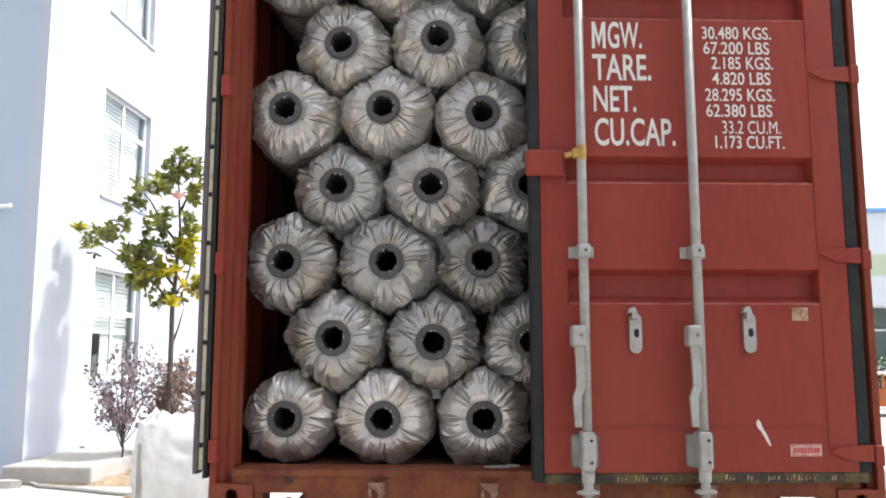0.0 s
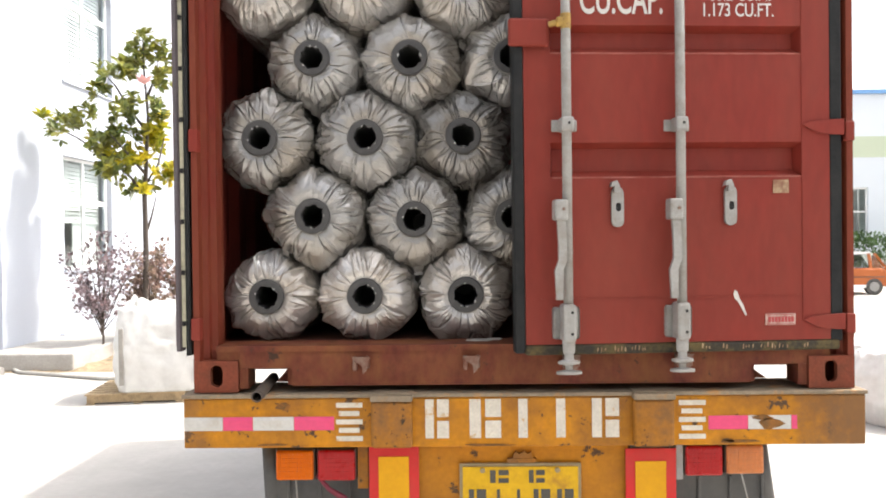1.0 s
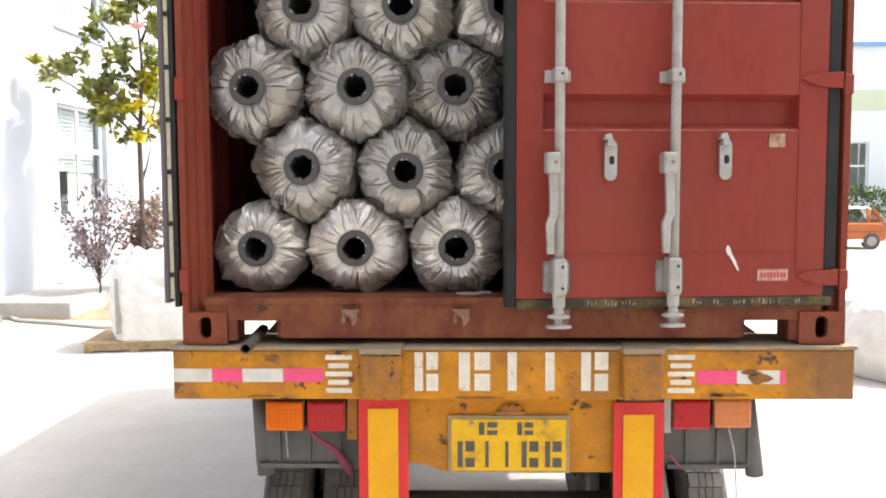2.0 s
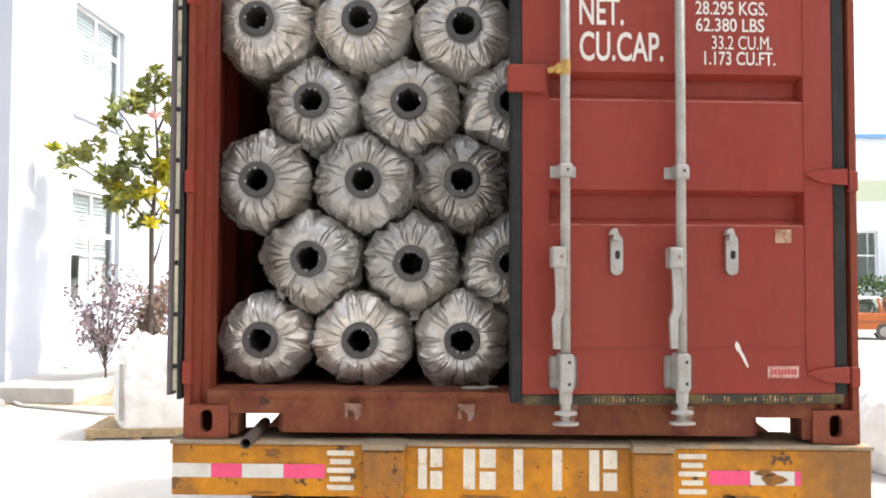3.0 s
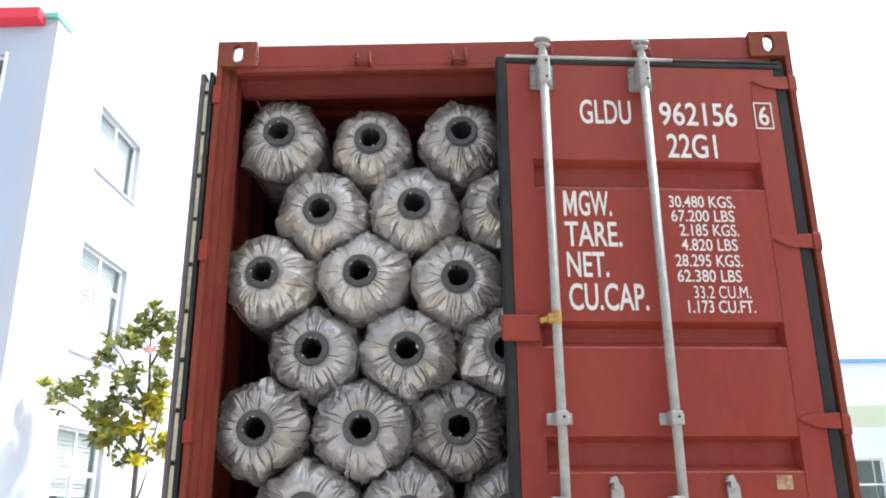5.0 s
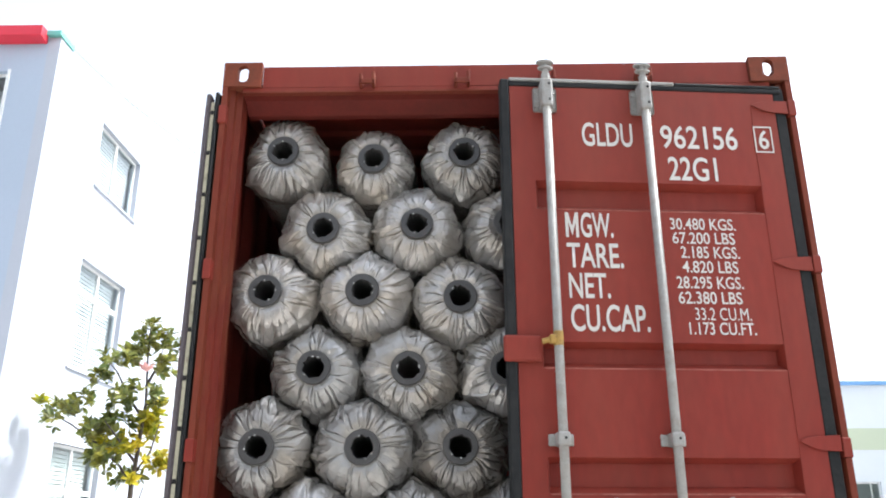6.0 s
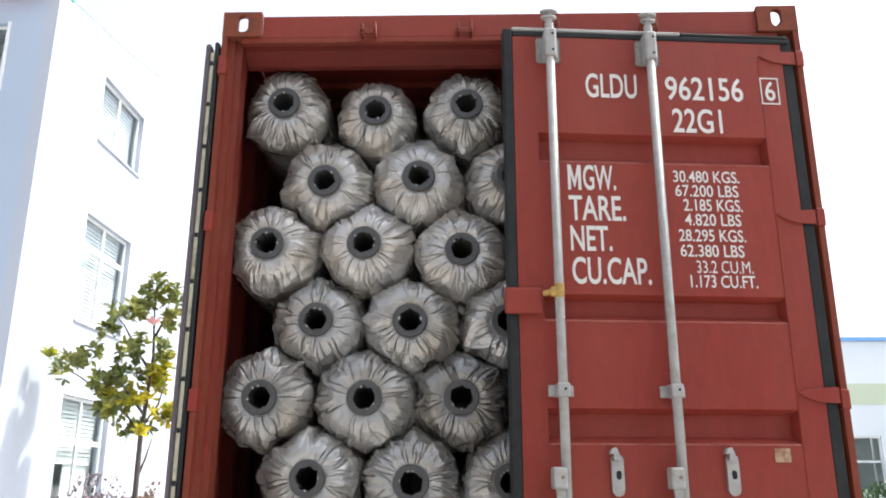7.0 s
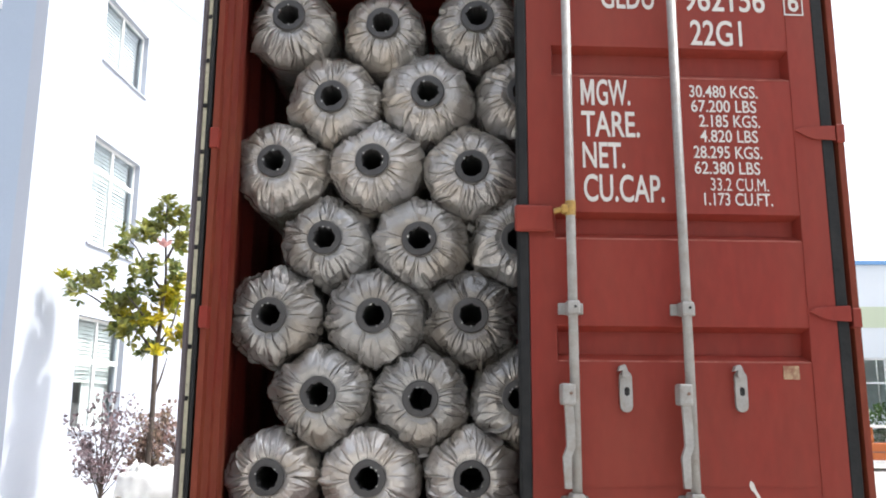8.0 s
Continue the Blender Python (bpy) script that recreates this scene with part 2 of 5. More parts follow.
def film_mat():
    """Thin grey wrapping film: cool and brown patches, sharp little creases, a soft sheen."""
    m = bpy.data.materials.new("silver_grey_film")
    m.use_nodes = True
    t = m.node_tree
    b = t.nodes["Principled BSDF"]
    N, L = t.nodes.new, t.links.new
    tc = N("ShaderNodeTexCoord")
    info = N("ShaderNodeObjectInfo")
    off = N("ShaderNodeVectorMath"); off.operation = 'MULTIPLY_ADD'
    L(info.outputs["Random"], off.inputs[0]); off.inputs[1].default_value = (17, 31, 23); L(tc.outputs["Object"], off.inputs[2])

    def noise_at(scale, detail, distortion=0.0, rough=0.55):
        n = N("ShaderNodeTexNoise")
        n.inputs["Scale"].default_value, n.inputs["Detail"].default_value = scale, detail
        n.inputs["Distortion"].default_value, n.inputs["Roughness"].default_value = distortion, rough
        L(off.outputs[0], n.inputs["Vector"])
        return n.outputs[0]
    patch = N("ShaderNodeMapRange"); patch.inputs["From Min"].default_value, patch.inputs["From Max"].default_value = 0.38, 0.66
    L(noise_at(5.5, 6), patch.inputs[0])
    mix = N("ShaderNodeMix"); mix.data_type = 'RGBA'
    mix.inputs["A"].default_value, mix.inputs["B"].default_value = (0.500, 0.490, 0.475, 1), (0.430, 0.388, 0.335, 1)
    L(patch.outputs[0], mix.inputs["Factor"])
    shade = N("ShaderNodeMapRange"); shade.inputs["To Min"].default_value, shade.inputs["To Max"].default_value = 0.86, 1.14
    L(noise_at(24, 5), shade.inputs[0])
    tone = N("ShaderNodeSeparateColor")                   # each roll's tone: its film's own grey and some painted shade
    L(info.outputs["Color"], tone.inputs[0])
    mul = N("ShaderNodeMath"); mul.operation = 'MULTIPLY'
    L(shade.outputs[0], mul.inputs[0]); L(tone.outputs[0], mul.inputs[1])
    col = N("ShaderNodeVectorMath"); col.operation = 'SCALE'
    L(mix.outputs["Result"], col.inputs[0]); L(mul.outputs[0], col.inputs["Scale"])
    L(col.outputs[0], b.inputs["Base Color"])
    b.inputs["Metallic"].default_value = 0.60
    b.inputs["Roughness"].default_value = 0.24
    ridges = []
    for scale, dist in ((12, 1.4), (30, 1.2)):
        sub = N("ShaderNodeMath"); sub.operation = 'SUBTRACT'; sub.inputs[1].default_value = 0.5
        L(noise_at(scale, 3, dist), sub.inputs[0])
        ab = N("ShaderNodeMath"); ab.operation = 'ABSOLUTE'
        L(sub.outputs[0], ab.inputs[0])
        ridges.append(ab.outputs[0])
    cells = N("ShaderNodeTexVoronoi"); cells.inputs["Scale"].default_value = 17       # flat facets between small sharp creases
    bend = N("ShaderNodeVectorMath"); bend.operation = 'MULTIPLY_ADD'; bend.inputs[1].default_value = (0.09, 0.09, 0.09)
    wob = N("ShaderNodeTexNoise"); wob.inputs["Scale"].default_value = 9; wob.inputs["Detail"].default_value = 2
    L(off.outputs[0], wob.inputs["Vector"]); L(wob.outputs["Color"], bend.inputs[0]); L(off.outputs[0], bend.inputs[2])
    L(bend.outputs[0], cells.inputs["Vector"])
    half = N("ShaderNodeMath"); half.operation = 'MULTIPLY_ADD'; half.inputs[1].default_value = 0.4
    facet = N("ShaderNodeMath"); facet.operation = 'MULTIPLY'; facet.inputs[1].default_value = 0.22
    L(cells.outputs["Distance"], facet.inputs[0])
    L(ridges[1], half.inputs[0]); L(facet.outputs[0], half.inputs[2])
    add = N("ShaderNodeMath"); add.operation = 'ADD'
    L(ridges[0], add.inputs[0]); L(half.outputs[0], add.inputs[1])
    bp = N("ShaderNodeBump"); bp.inputs["Strength"].default_value, bp.inputs["Distance"].default_value = 0.70, 0.016
    L(add.outputs[0], bp.inputs["Height"]); L(bp.outputs[0], b.inputs["Normal"])
    return m


FILM = film_mat()
CORE = mat("black_plastic_core", (0.052, 0.051, 0.051), 0.42, var=0.2, scale=20)
GLINT = mat("pale_core_glint", (0.5, 0.5, 0.48), 0.35, var=0.1)

CONCRETE = mat("yard_concrete", (0.45, 0.435, 0.41), 0.9, var=0.10, scale=0.6, grain=14, second=(0.34, 0.325, 0.30), amount=0.42, spots=0.9, edge=0.25, bump=0.3)
SLAB = mat("old_concrete", (0.42, 0.40, 0.37), 0.9, var=0.2, scale=3, grain=30, second=(0.25, 0.235, 0.21), amount=0.35, spots=3, edge=0.2, bump=0.5)
SOIL = mat("dry_soil", (0.30, 0.22, 0.14), 0.95, var=0.3, scale=5, grain=40, second=(0.14, 0.12, 0.07), amount=0.35, spots=6, bump=0.8, bump_dist=0.02)
WALLW = mat("white_wall_paint", (0.425, 0.455, 0.515), 0.8, var=0.03, scale=0.6, grain=20, second=(0.40, 0.43, 0.49), amount=0.35, spots=0.7, edge=0.3, bump=0.1)
WALLB = mat("pale_blue_wall_paint", (0.39, 0.455, 0.55), 0.8, var=0.04, scale=0.6, grain=20, second=(0.37, 0.435, 0.53), amount=0.35, spots=0.7, edge=0.3, bump=0.1)
UNSEEN_WALL = mat("grey_render", (0.32, 0.30, 0.275), 0.9, var=0.15, scale=0.5, grain=12, second=(0.24, 0.225, 0.205), amount=0.4, spots=0.6, edge=0.25, bump=0.3)
FRAMEW = mat("white_window_frame", (0.75, 0.76, 0.76), 0.4, var=0.04, scale=8)
REDTRIM = mat("red_roof_trim", (0.60, 0.03, 0.055), 0.5, var=0.1)
TEAL = mat("teal_roof_trim", (0.16, 0.48, 0.42), 0.5, var=0.1)
BLIND = mat("white_blind", (0.75, 0.76, 0.73), 0.7, var=0.08, scale=4)
ROOM = mat("dim_room", (0.50, 0.54, 0.50), 0.8, var=0.2)
GREEN_BAND = mat("pale_green_band", (0.50, 0.56, 0.42), 0.8, var=0.04, scale=0.5)
FARWALL = mat("far_wall_paint", (0.66, 0.70, 0.74), 0.8, var=0.04, scale=0.4)
BLUETRIM = mat("blue_roof_edge", (0.16, 0.34, 0.62), 0.5, var=0.1)
BAGW = mat("white_woven_bag", (0.74, 0.735, 0.71), 0.65, var=0.06, scale=6, grain=120, second=(0.60, 0.59, 0.56), amount=0.25, spots=5, edge=0.2, bump=0.2)
WOOD = mat("pallet_wood", (0.46, 0.34, 0.20), 0.85, var=0.25, scale=8, grain=60, second=(0.28, 0.20, 0.12), amount=0.35, spots=9, bump=0.4)
BARK = mat("grey_bark", (0.070, 0.055, 0.045), 0.9, var=0.3, scale=14, grain=70, bump=0.6)


def leaf_mat(name, base, second, amount, through_light=0.4, rough=0.4, island=0.45):
    """A leaf: glossy front, light through the blade, each leaf a little different."""
    m = mat(name, base, rough, var=0.2, scale=2.5, grain=12, second=second, amount=amount, spots=3, edge=0.15, island=island, bump=0.0)
    t = m.node_tree
    b = t.nodes["Principled BSDF"]
    tr = t.nodes.new("ShaderNodeBsdfTranslucent")
    t.links.new(b.inputs["Base Color"].links[0].from_socket, tr.inputs["Color"])
    mx = t.nodes.new("ShaderNodeMixShader")
    mx.inputs[0].default_value = through_light
    t.links.new(b.outputs[0], mx.inputs[1])
    t.links.new(tr.outputs[0], mx.inputs[2])
    t.links.new(mx.outputs[0], t.nodes["Material Output"].inputs["Surface"])
    return m


LEAF = leaf_mat("glossy_leaf", (0.115, 0.165, 0.055), (0.30, 0.27, 0.045), 0.46, rough=0.28)
LEAF_Y = leaf_mat("young_yellow_leaf", (0.60, 0.45, 0.02), (0.22, 0.27, 0.022), 0.50)
LEAF_P = leaf_mat("purple_leaf", (0.21, 0.18, 0.20), (0.27, 0.17, 0.17), 0.40)
LEAF_R = leaf_mat("reddish_leaf", (0.30, 0.19, 0.175), (0.22, 0.19, 0.11), 0.40)
HEDGE = leaf_mat("hedge_leaf", (0.07, 0.13, 0.035), (0.04, 0.08, 0.02), 0.4)
PETAL = mat("pink_petal", (0.75, 0.42, 0.40), 0.6, var=0.1)
CAR_O = mat("orange_car_paint", (0.42, 0.12, 0.035), 0.25, 0.3, var=0.05, scale=2, bump=0.0)
CAR_W = mat("white_car_paint", (0.78, 0.77, 0.74), 0.3, var=0.03, bump=0.0)


def glass(name, tint, rough=0.03):
    m = bpy.data.materials.new(name)
    m.use_nodes = True
    b = m.node_tree.nodes["Principled BSDF"]
    b.inputs["Base Color"].default_value = (*tint, 1)
    b.inputs["Roughness"].default_value = rough
    b.inputs["Transmission Weight"].default_value = 1.0
    b.inputs["IOR"].default_value = 1.45
    return m


GLASS = glass("window_glass", (0.86, 0.93, 0.95))
CAR_GLASS = glass("car_glass", (0.45, 0.5, 0.5))


# ---- mesh helpers ----
def finish(name, bm, material, smooth=False):
    bmesh.ops.recalc_face_normals(bm, faces=bm.faces[:])
    me = bpy.data.meshes.new(name)
    bm.to_mesh(me)
    bm.free()
    if material is not None:
        me.materials.append(material)
    if smooth:
        for p in me.polygons:
            p.use_smooth = True
    return me


def part(name, bm, material, parent, label="", smooth=False, m=None, kind=""):
    """Links a bmesh as one mesh object under a thing or a part."""
    ob = new(name, finish(name, bm, material, smooth))
    ob.parent = parent
    if m is not None:
        ob.matrix_basis = m
    return tagged(ob, label, kind=kind)


def thing(name, label, category, m=None, group="", kind=""):
    ob = new(name)
    ob.empty_display_size = 0.2
    if m is not None:
        ob.matrix_basis = m
    return tagged(ob, label, category, group, kind)


def solid(name, bm, material, label, category, group="", kind="", smooth=False, m=None):
    ob = new(name, finish(name, bm, material, smooth))
    if m is not None:
        ob.matrix_basis = m
    return tagged(ob, label, category, group, kind)


def box(x0, x1, y0, y1, z0, z1, r=0.0, bm=None, seg=2):
    """A box, its edges rounded by r."""
    out = bmesh.new() if bm is None else bm
    b = bmesh.new()
    bmesh.ops.create_cube(b, size=1.0)
    for v in b.verts:
        v.co = Vector(((x0 + x1) / 2 + v.co.x * (x1 - x0), (y0 + y1) / 2 + v.co.y * (y1 - y0), (z0 + z1) / 2 + v.co.z * (z1 - z0)))
    if r:
        bmesh.ops.bevel(b, geom=b.edges[:], offset=r, segments=seg, affect='EDGES', profile=0.5)
    join(out, b)
    return out


def join(out, b):
    index = {}
    for v in b.verts:
        index[v] = out.verts.new(v.co)
    for f in b.faces:
        try:
            out.faces.new([index[v] for v in f.verts])
        except ValueError:
            pass
    b.free()
    return out


def prism(points, axis, a, b, bm=None):
    """A polygon in the two other axes (in order) drawn out from a to b along axis 'x', 'y' or 'z'."""
    out = bmesh.new() if bm is None else bm

    def at(p, w):
        return {"x": (w, p[0], p[1]), "y": (p[0], w, p[1]), "z": (p[0], p[1], w)}[axis]
    lo = [out.verts.new(at(p, a)) for p in points]
    hi = [out.verts.new(at(p, b)) for p in points]
    n = len(points)
    out.faces.new(lo)
    out.faces.new(hi[::-1])
    for i in range(n):
        out.faces.new((lo[i], hi[i], hi[(i + 1) % n], lo[(i + 1) % n]))
    return out


def tube(path, radii, seg=12, bm=None, caps=True):
    """A round tube along a path of points, with a radius for each."""
    out = bmesh.new() if bm is None else bm
    path = [Vector(p) for p in path]
    if isinstance(radii, (int, float)):
        radii = [radii] * len(path)
    rings = []
    for i, p in enumerate(path):
        d = (path[min(i + 1, len(path) - 1)] - path[max(i - 1, 0)]).normalized()
        up = Vector((0, 0, 1)) if abs(d.z) < 0.9 else Vector((0, 1, 0))
        u = d.cross(up).normalized()
        w = d.cross(u)
        rings.append([out.verts.new(p + (u * math.cos(k * math.tau / seg) + w * math.sin(k * math.tau / seg)) * radii[i]) for k in range(seg)])
    for a, b in zip(rings, rings[1:]):
        for k in range(seg):
            out.faces.new((a[k], a[(k + 1) % seg], b[(k + 1) % seg], b[k]))
    if caps:
        out.faces.new(rings[0][::-1])
        out.faces.new(rings[-1])
    return out


def slot_plate(x0, x1, z0, z1, y0, y1, cx, cz, w, h, n=10):
    """A plate facing -y with an oblong hole through it."""
    bm = bmesh.new()
    hole = []
    for i in range(2 * n):
        a = math.pi * (i + 0.5) / n
        hole.append((cx + math.cos(a) * w / 2, cz + math.sin(a) * w / 2 + (max(0, h - w) / 2) * (1 if math.sin(a) > 0 else -1)))
    outer = []
    for (px, pz) in hole:
        dx, dz = px - cx, pz - cz
        k = min(((x1 - cx) if dx > 0 else (cx - x0)) / max(abs(dx), 1e-6), ((z1 - cz) if dz > 0 else (cz - z0)) / max(abs(dz), 1e-6))
        outer.append((cx + dx * k, cz + dz * k))
    for c in ((x0, z0), (x1, z0), (x0, z1), (x1, z1)):
        j = min(range(len(outer)), key=lambda i: (outer[i][0] - c[0]) ** 2 + (outer[i][1] - c[1]) ** 2)
        outer[j] = c
    m = len(hole)
    rows = [[bm.verts.new((p[0], y, p[1])) for p in pts] for pts, y in ((outer, y0), (hole, y0), (hole, y1), (outer, y1))]
    for a, b in ((0, 1), (1, 2), (2, 3), (3, 0)):
        for i in range(m):
            bm.faces.new((rows[a][i], rows[a][(i + 1) % m], rows[b][(i + 1) % m], rows[b][i]))
    return bm


def text_mesh(body, x, z, w, h, bold=0.0):
    """Flat letters facing -y, their lower left at x, z, w wide and h high."""
    cu = bpy.data.curves.new("letters", 'FONT')
    cu.body = body
    cu.size = 1.0
    cu.offset = bold
    cu.resolution_u = 4
    ob = new("letters", cu)
    bpy.context.view_layer.update()
    me = bpy.data.meshes.new_from_object(ob.evaluated_get(bpy.context.evaluated_depsgraph_get()))
    bm = bmesh.new()
    bm.from_mesh(me)
    bpy.data.objects.remove(ob)
    bpy.data.meshes.remove(me)
    xs = [v.co.x for v in bm.verts]
    ys = [v.co.y for v in bm.verts if True]
    x0, x1, y0, y1 = min(xs), max(xs), min(ys), max(ys)
    if any(c in body for c in ","):
        y0 = 0.0
    for v in bm.verts:
        v.co = Vector((x + (v.co.x - x0) / (x1 - x0) * w, 0.0, z + (v.co.y - y0) / (y1 - y0) * h))
    return bm


# ---- ground ----
bm = bmesh.new()
cuts_x = [-900, -60, -20, 0, 20, 60, 900]
cuts_y = [-900, -60, -20, 0, 20, 60, 900]
grid = [[bm.verts.new((x, y, 0)) for y in cuts_y] for x in cuts_x]
for i in range(6):
    for j in range(6):
        bm.faces.new((grid[i][j], grid[i + 1][j], grid[i + 1][j + 1], grid[i][j + 1]))
solid("ground", bm, CONCRETE, "pale sunlit concrete yard with faint stains", "ground", kind="structure")

B = 1.55     # underside of the container
W = 2.438
T = B + 2.591

# ---- container ----
container = thing("shipping_container", "rust-red steel shipping container on a trailer, one door open", "container")


def post_profile(mirror):
    pts = [(0.0, 0.004), (0.024, 0.004), (0.028, 0.030), (0.050, 0.034), (0.055, 0.050), (0.078, 0.052), (0.083, 0.090), (0.083, 0.12), (0.0, 0.12)]
    return [(W - x, y) for x, y in pts][::-1] if mirror else pts


for mirror in (False, True):
    part("corner_post", prism(post_profile(mirror), "z", B + 0.118, T - 0.118), POST, container)
    lx = (W - 0.0235, W - 0.0005) if mirror else (0.0005, 0.0235)
    part("post_edge", box(lx[0], lx[1], 0.0015, 0.0036, B + 0.120, T - 0.120), LIP, container, "rust-brown rubbed edge of the post")
    x0, x1 = (W - 0.166, W) if mirror else (0.0, 0.166)
    hx = W - 0.085 if mirror else 0.085
    for low in (True, False):
        z0 = B if low else T - 0.118
        c = part("corner_casting", slot_plate(x0, x1, z0, z0 + 0.118, 0.0, 0.028, hx, z0 + 0.062, 0.046, 0.082), CAST, container, "rusted steel corner casting with an oblong hole")
        if low:
            shell = box(x0, x0 + 0.025, 0.028, 0.162, z0, z0 + 0.118)
            box(x1 - 0.025, x1, 0.028, 0.162, z0, z0 + 0.118, bm=shell)
            box(x0 + 0.025, x1 - 0.025, 0.028, 0.162, z0 + 0.095, z0 + 0.118, bm=shell)
            box(x0 + 0.025, x1 - 0.025, 0.14, 0.162, z0, z0 + 0.095, bm=shell)
        else:
            shell = box(x0, x0 + 0.02, 0.028, 0.162, z0, z0 + 0.118) if not mirror else box(x1 - 0.02, x1, 0.028, 0.162, z0 + 0.0, z0 + 0.118)
            box(x0, x1, 0.028, 0.162, z0, z0 + 0.02, bm=shell)
        part("casting_shell", shell, CAST, c)

# sill with two fork openings, and its drip edge
sill = box(0.365, 2.063, 0.008, 0.03, B + 0.022, B + 0.089)
box(0.168, W - 0.168, 0.008, 0.03, B + 0.089, B + 0.166, bm=sill)
box(0.084, 0.166, 0.012, 0.03, B + 0.119, B + 0.166, bm=sill)
box(W - 0.166, W - 0.084, 0.012, 0.03, B + 0.119, B + 0.166, bm=sill)
prism([(0.285, B + 0.022), (0.344, B + 0.022), (0.344, B + 0.088)], "y", 0.10, 0.11, bm=sill)
prism([(W - 0.285, B + 0.022), (W - 0.374, B + 0.022), (W - 0.374, B + 0.088)], "y", 0.10, 0.11, bm=sill)
box(0.168, 0.200, 0.012, 0.12, B + 0.012, B + 0.088, bm=sill)
box(W - 0.2, W - 0.168, 0.012, 0.12, B + 0.012, B + 0.088, bm=sill)
prism([(0.365, 0.03), (0.365, 0.16), (0.345, 0.16), (0.345, 0.03)], "z", B + 0.022, B + 0.088, bm=sill)
prism([(2.063, 0.03), (2.063, 0.16), (2.083, 0.16), (2.083, 0.03)], "z", B + 0.022, B + 0.088, bm=sill)
box(0.084, W - 0.084, 0.002, 0.17, B + 0.150, B + 0.172, bm=sill)
part("door_sill", sill, SILLM, container, "rust-streaked steel sill under the door opening")
head = prism([(0.016, 4.126), (0.016, 4.024), (0.10, 4.024), (0.10, 4.126)], "x", 0.170, W - 0.170)
strip = prism([(0.016, 4.022), (0.016, 4.006), (0.040, 4.006), (0.040, 4.022)], "x", 0.084, W - 0.084)
rear = prism([(0.1005, 4.126), (0.1005, 4.0225), (0.17, 4.0225), (0.17, 4.126)], "x", 0.170, W - 0.170)
part("door_header", head, RED, container)
part("header_strip", strip, RED, container)
part("header_back", rear, RED, container)
part("header_lip", box(0.084, W - 0.084, 0.012, 0.040, 3.996, 4.0055, 0.002), LIP, container, "rusty lower edge of the header")
# underside in the darkened red: deeper paint and shade in one colour
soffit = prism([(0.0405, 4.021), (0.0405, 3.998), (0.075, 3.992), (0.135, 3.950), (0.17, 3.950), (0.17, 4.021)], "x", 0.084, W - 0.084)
part("header_soffit", soffit, INNER, container, "recessed underside of the header, deep red with shade in its colour")
for hx in (0.628, 1.035, 1.40, 1.81):
    k = box(hx - 0.034, hx - 0.020, -0.035, 0.016, 4.012, 4.062, 0.004)
    box(hx + 0.020, hx + 0.034, -0.035, 0.016, 4.012, 4.070, 0.004, bm=k)
    box(hx - 0.034, hx + 0.034, -0.035, -0.024, 4.012, 4.034, 0.003, bm=k)
    part("cam_keeper", k, LIP, container)
    k = box(hx - 0.030, hx - 0.016, -0.032, 0.0, 1.632, 1.682, 0.004)
    box(hx + 0.016, hx + 0.030, -0.032, 0.0, 1.640, 1.682, 0.004, bm=k)
    box(hx - 0.030, hx + 0.030, -0.032, -0.022, 1.660, 1.682, 0.003, bm=k)
    prism([(hx - 0.034, 1.684), (hx + 0.034, 1.684), (hx + 0.026, 1.668), (hx + 0.022, 1.634), (hx + 0.008, 1.620), (hx + 0.004, 1.652), (hx - 0.016, 1.664)], "y", -0.036, -0.0325, bm=k)
    part("cam_keeper", k, BARE, container, "bare rubbed steel cam keeper")


def corrugated(along, fixed, lo, hi, z0, z1, depth):
    """A trapezoid-ribbed steel wall, standing along x or y."""
    bm = bmesh.new()
    pts, a, k = [], lo, 0
    steps = [(0.07, 0), (0.068, 1), (0.07, 1), (0.068, 0)]
    pts.append((lo, 0))
    while a < hi:
        d, s = steps[k % 4]
        a = min(hi, a + d)
        pts.append((a, s * depth))
        k += 1
    rows = []
    for off in (0, 0.004 if depth > 0 else -0.004):
        for z in (z0, z1):
            rows.append([bm.verts.new((p[0], fixed + p[1] + off, z) if along == "x" else (fixed + p[1] + off, p[0], z)) for p in pts])
    for a, b in ((0, 1), (1, 3), (3, 2), (2, 0)):
        for i in range(len(pts) - 1):
            bm.faces.new((rows[a][i], rows[a][i + 1], rows[b][i + 1], rows[b][i]))
    return bm


LEN = 6.058
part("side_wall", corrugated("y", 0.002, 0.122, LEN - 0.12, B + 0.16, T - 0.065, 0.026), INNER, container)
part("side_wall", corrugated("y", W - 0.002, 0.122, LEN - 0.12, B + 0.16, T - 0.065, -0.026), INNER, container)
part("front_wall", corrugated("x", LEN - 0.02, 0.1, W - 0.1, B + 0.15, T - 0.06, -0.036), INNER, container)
for x0 in (0.0, W - 0.06):
    part("bottom_rail", box(x0, x0 + 0.06, 0.17, LEN, B + 0.05, B + 0.16), POST, container)
    part("top_rail", box(x0, x0 + 0.06, 0.163, LEN, T - 0.065, T - 0.005), RED, container)
    part("front_post", box(x0 - (0.06 if x0 else 0), x0 + (0.06 if x0 else 0.12), LEN - 0.12, LEN, B, T), RED, container)
prof = [(0.165, T - 0.040)]
for i in range(26):
    y = 0.3 + i * 0.22
    prof += [(y, T - 0.040), (y + 0.02, T - 0.022), (y + 0.08, T - 0.022), (y + 0.10, T - 0.040)]
prof.append((LEN, T - 0.040))
roof = bmesh.new()
rows = [[roof.verts.new((x, y, z - d)) for y, z in prof] for x, d in ((0.062, 0), (W - 0.062, 0), (W - 0.062, 0.004), (0.062, 0.004))]
for p, q in zip(rows, rows[1:] + rows[:1]):
    for k in range(len(prof) - 1):
        roof.faces.new((p[k], p[k + 1], q[k + 1], q[k]))
part("roof", roof, RED, container)
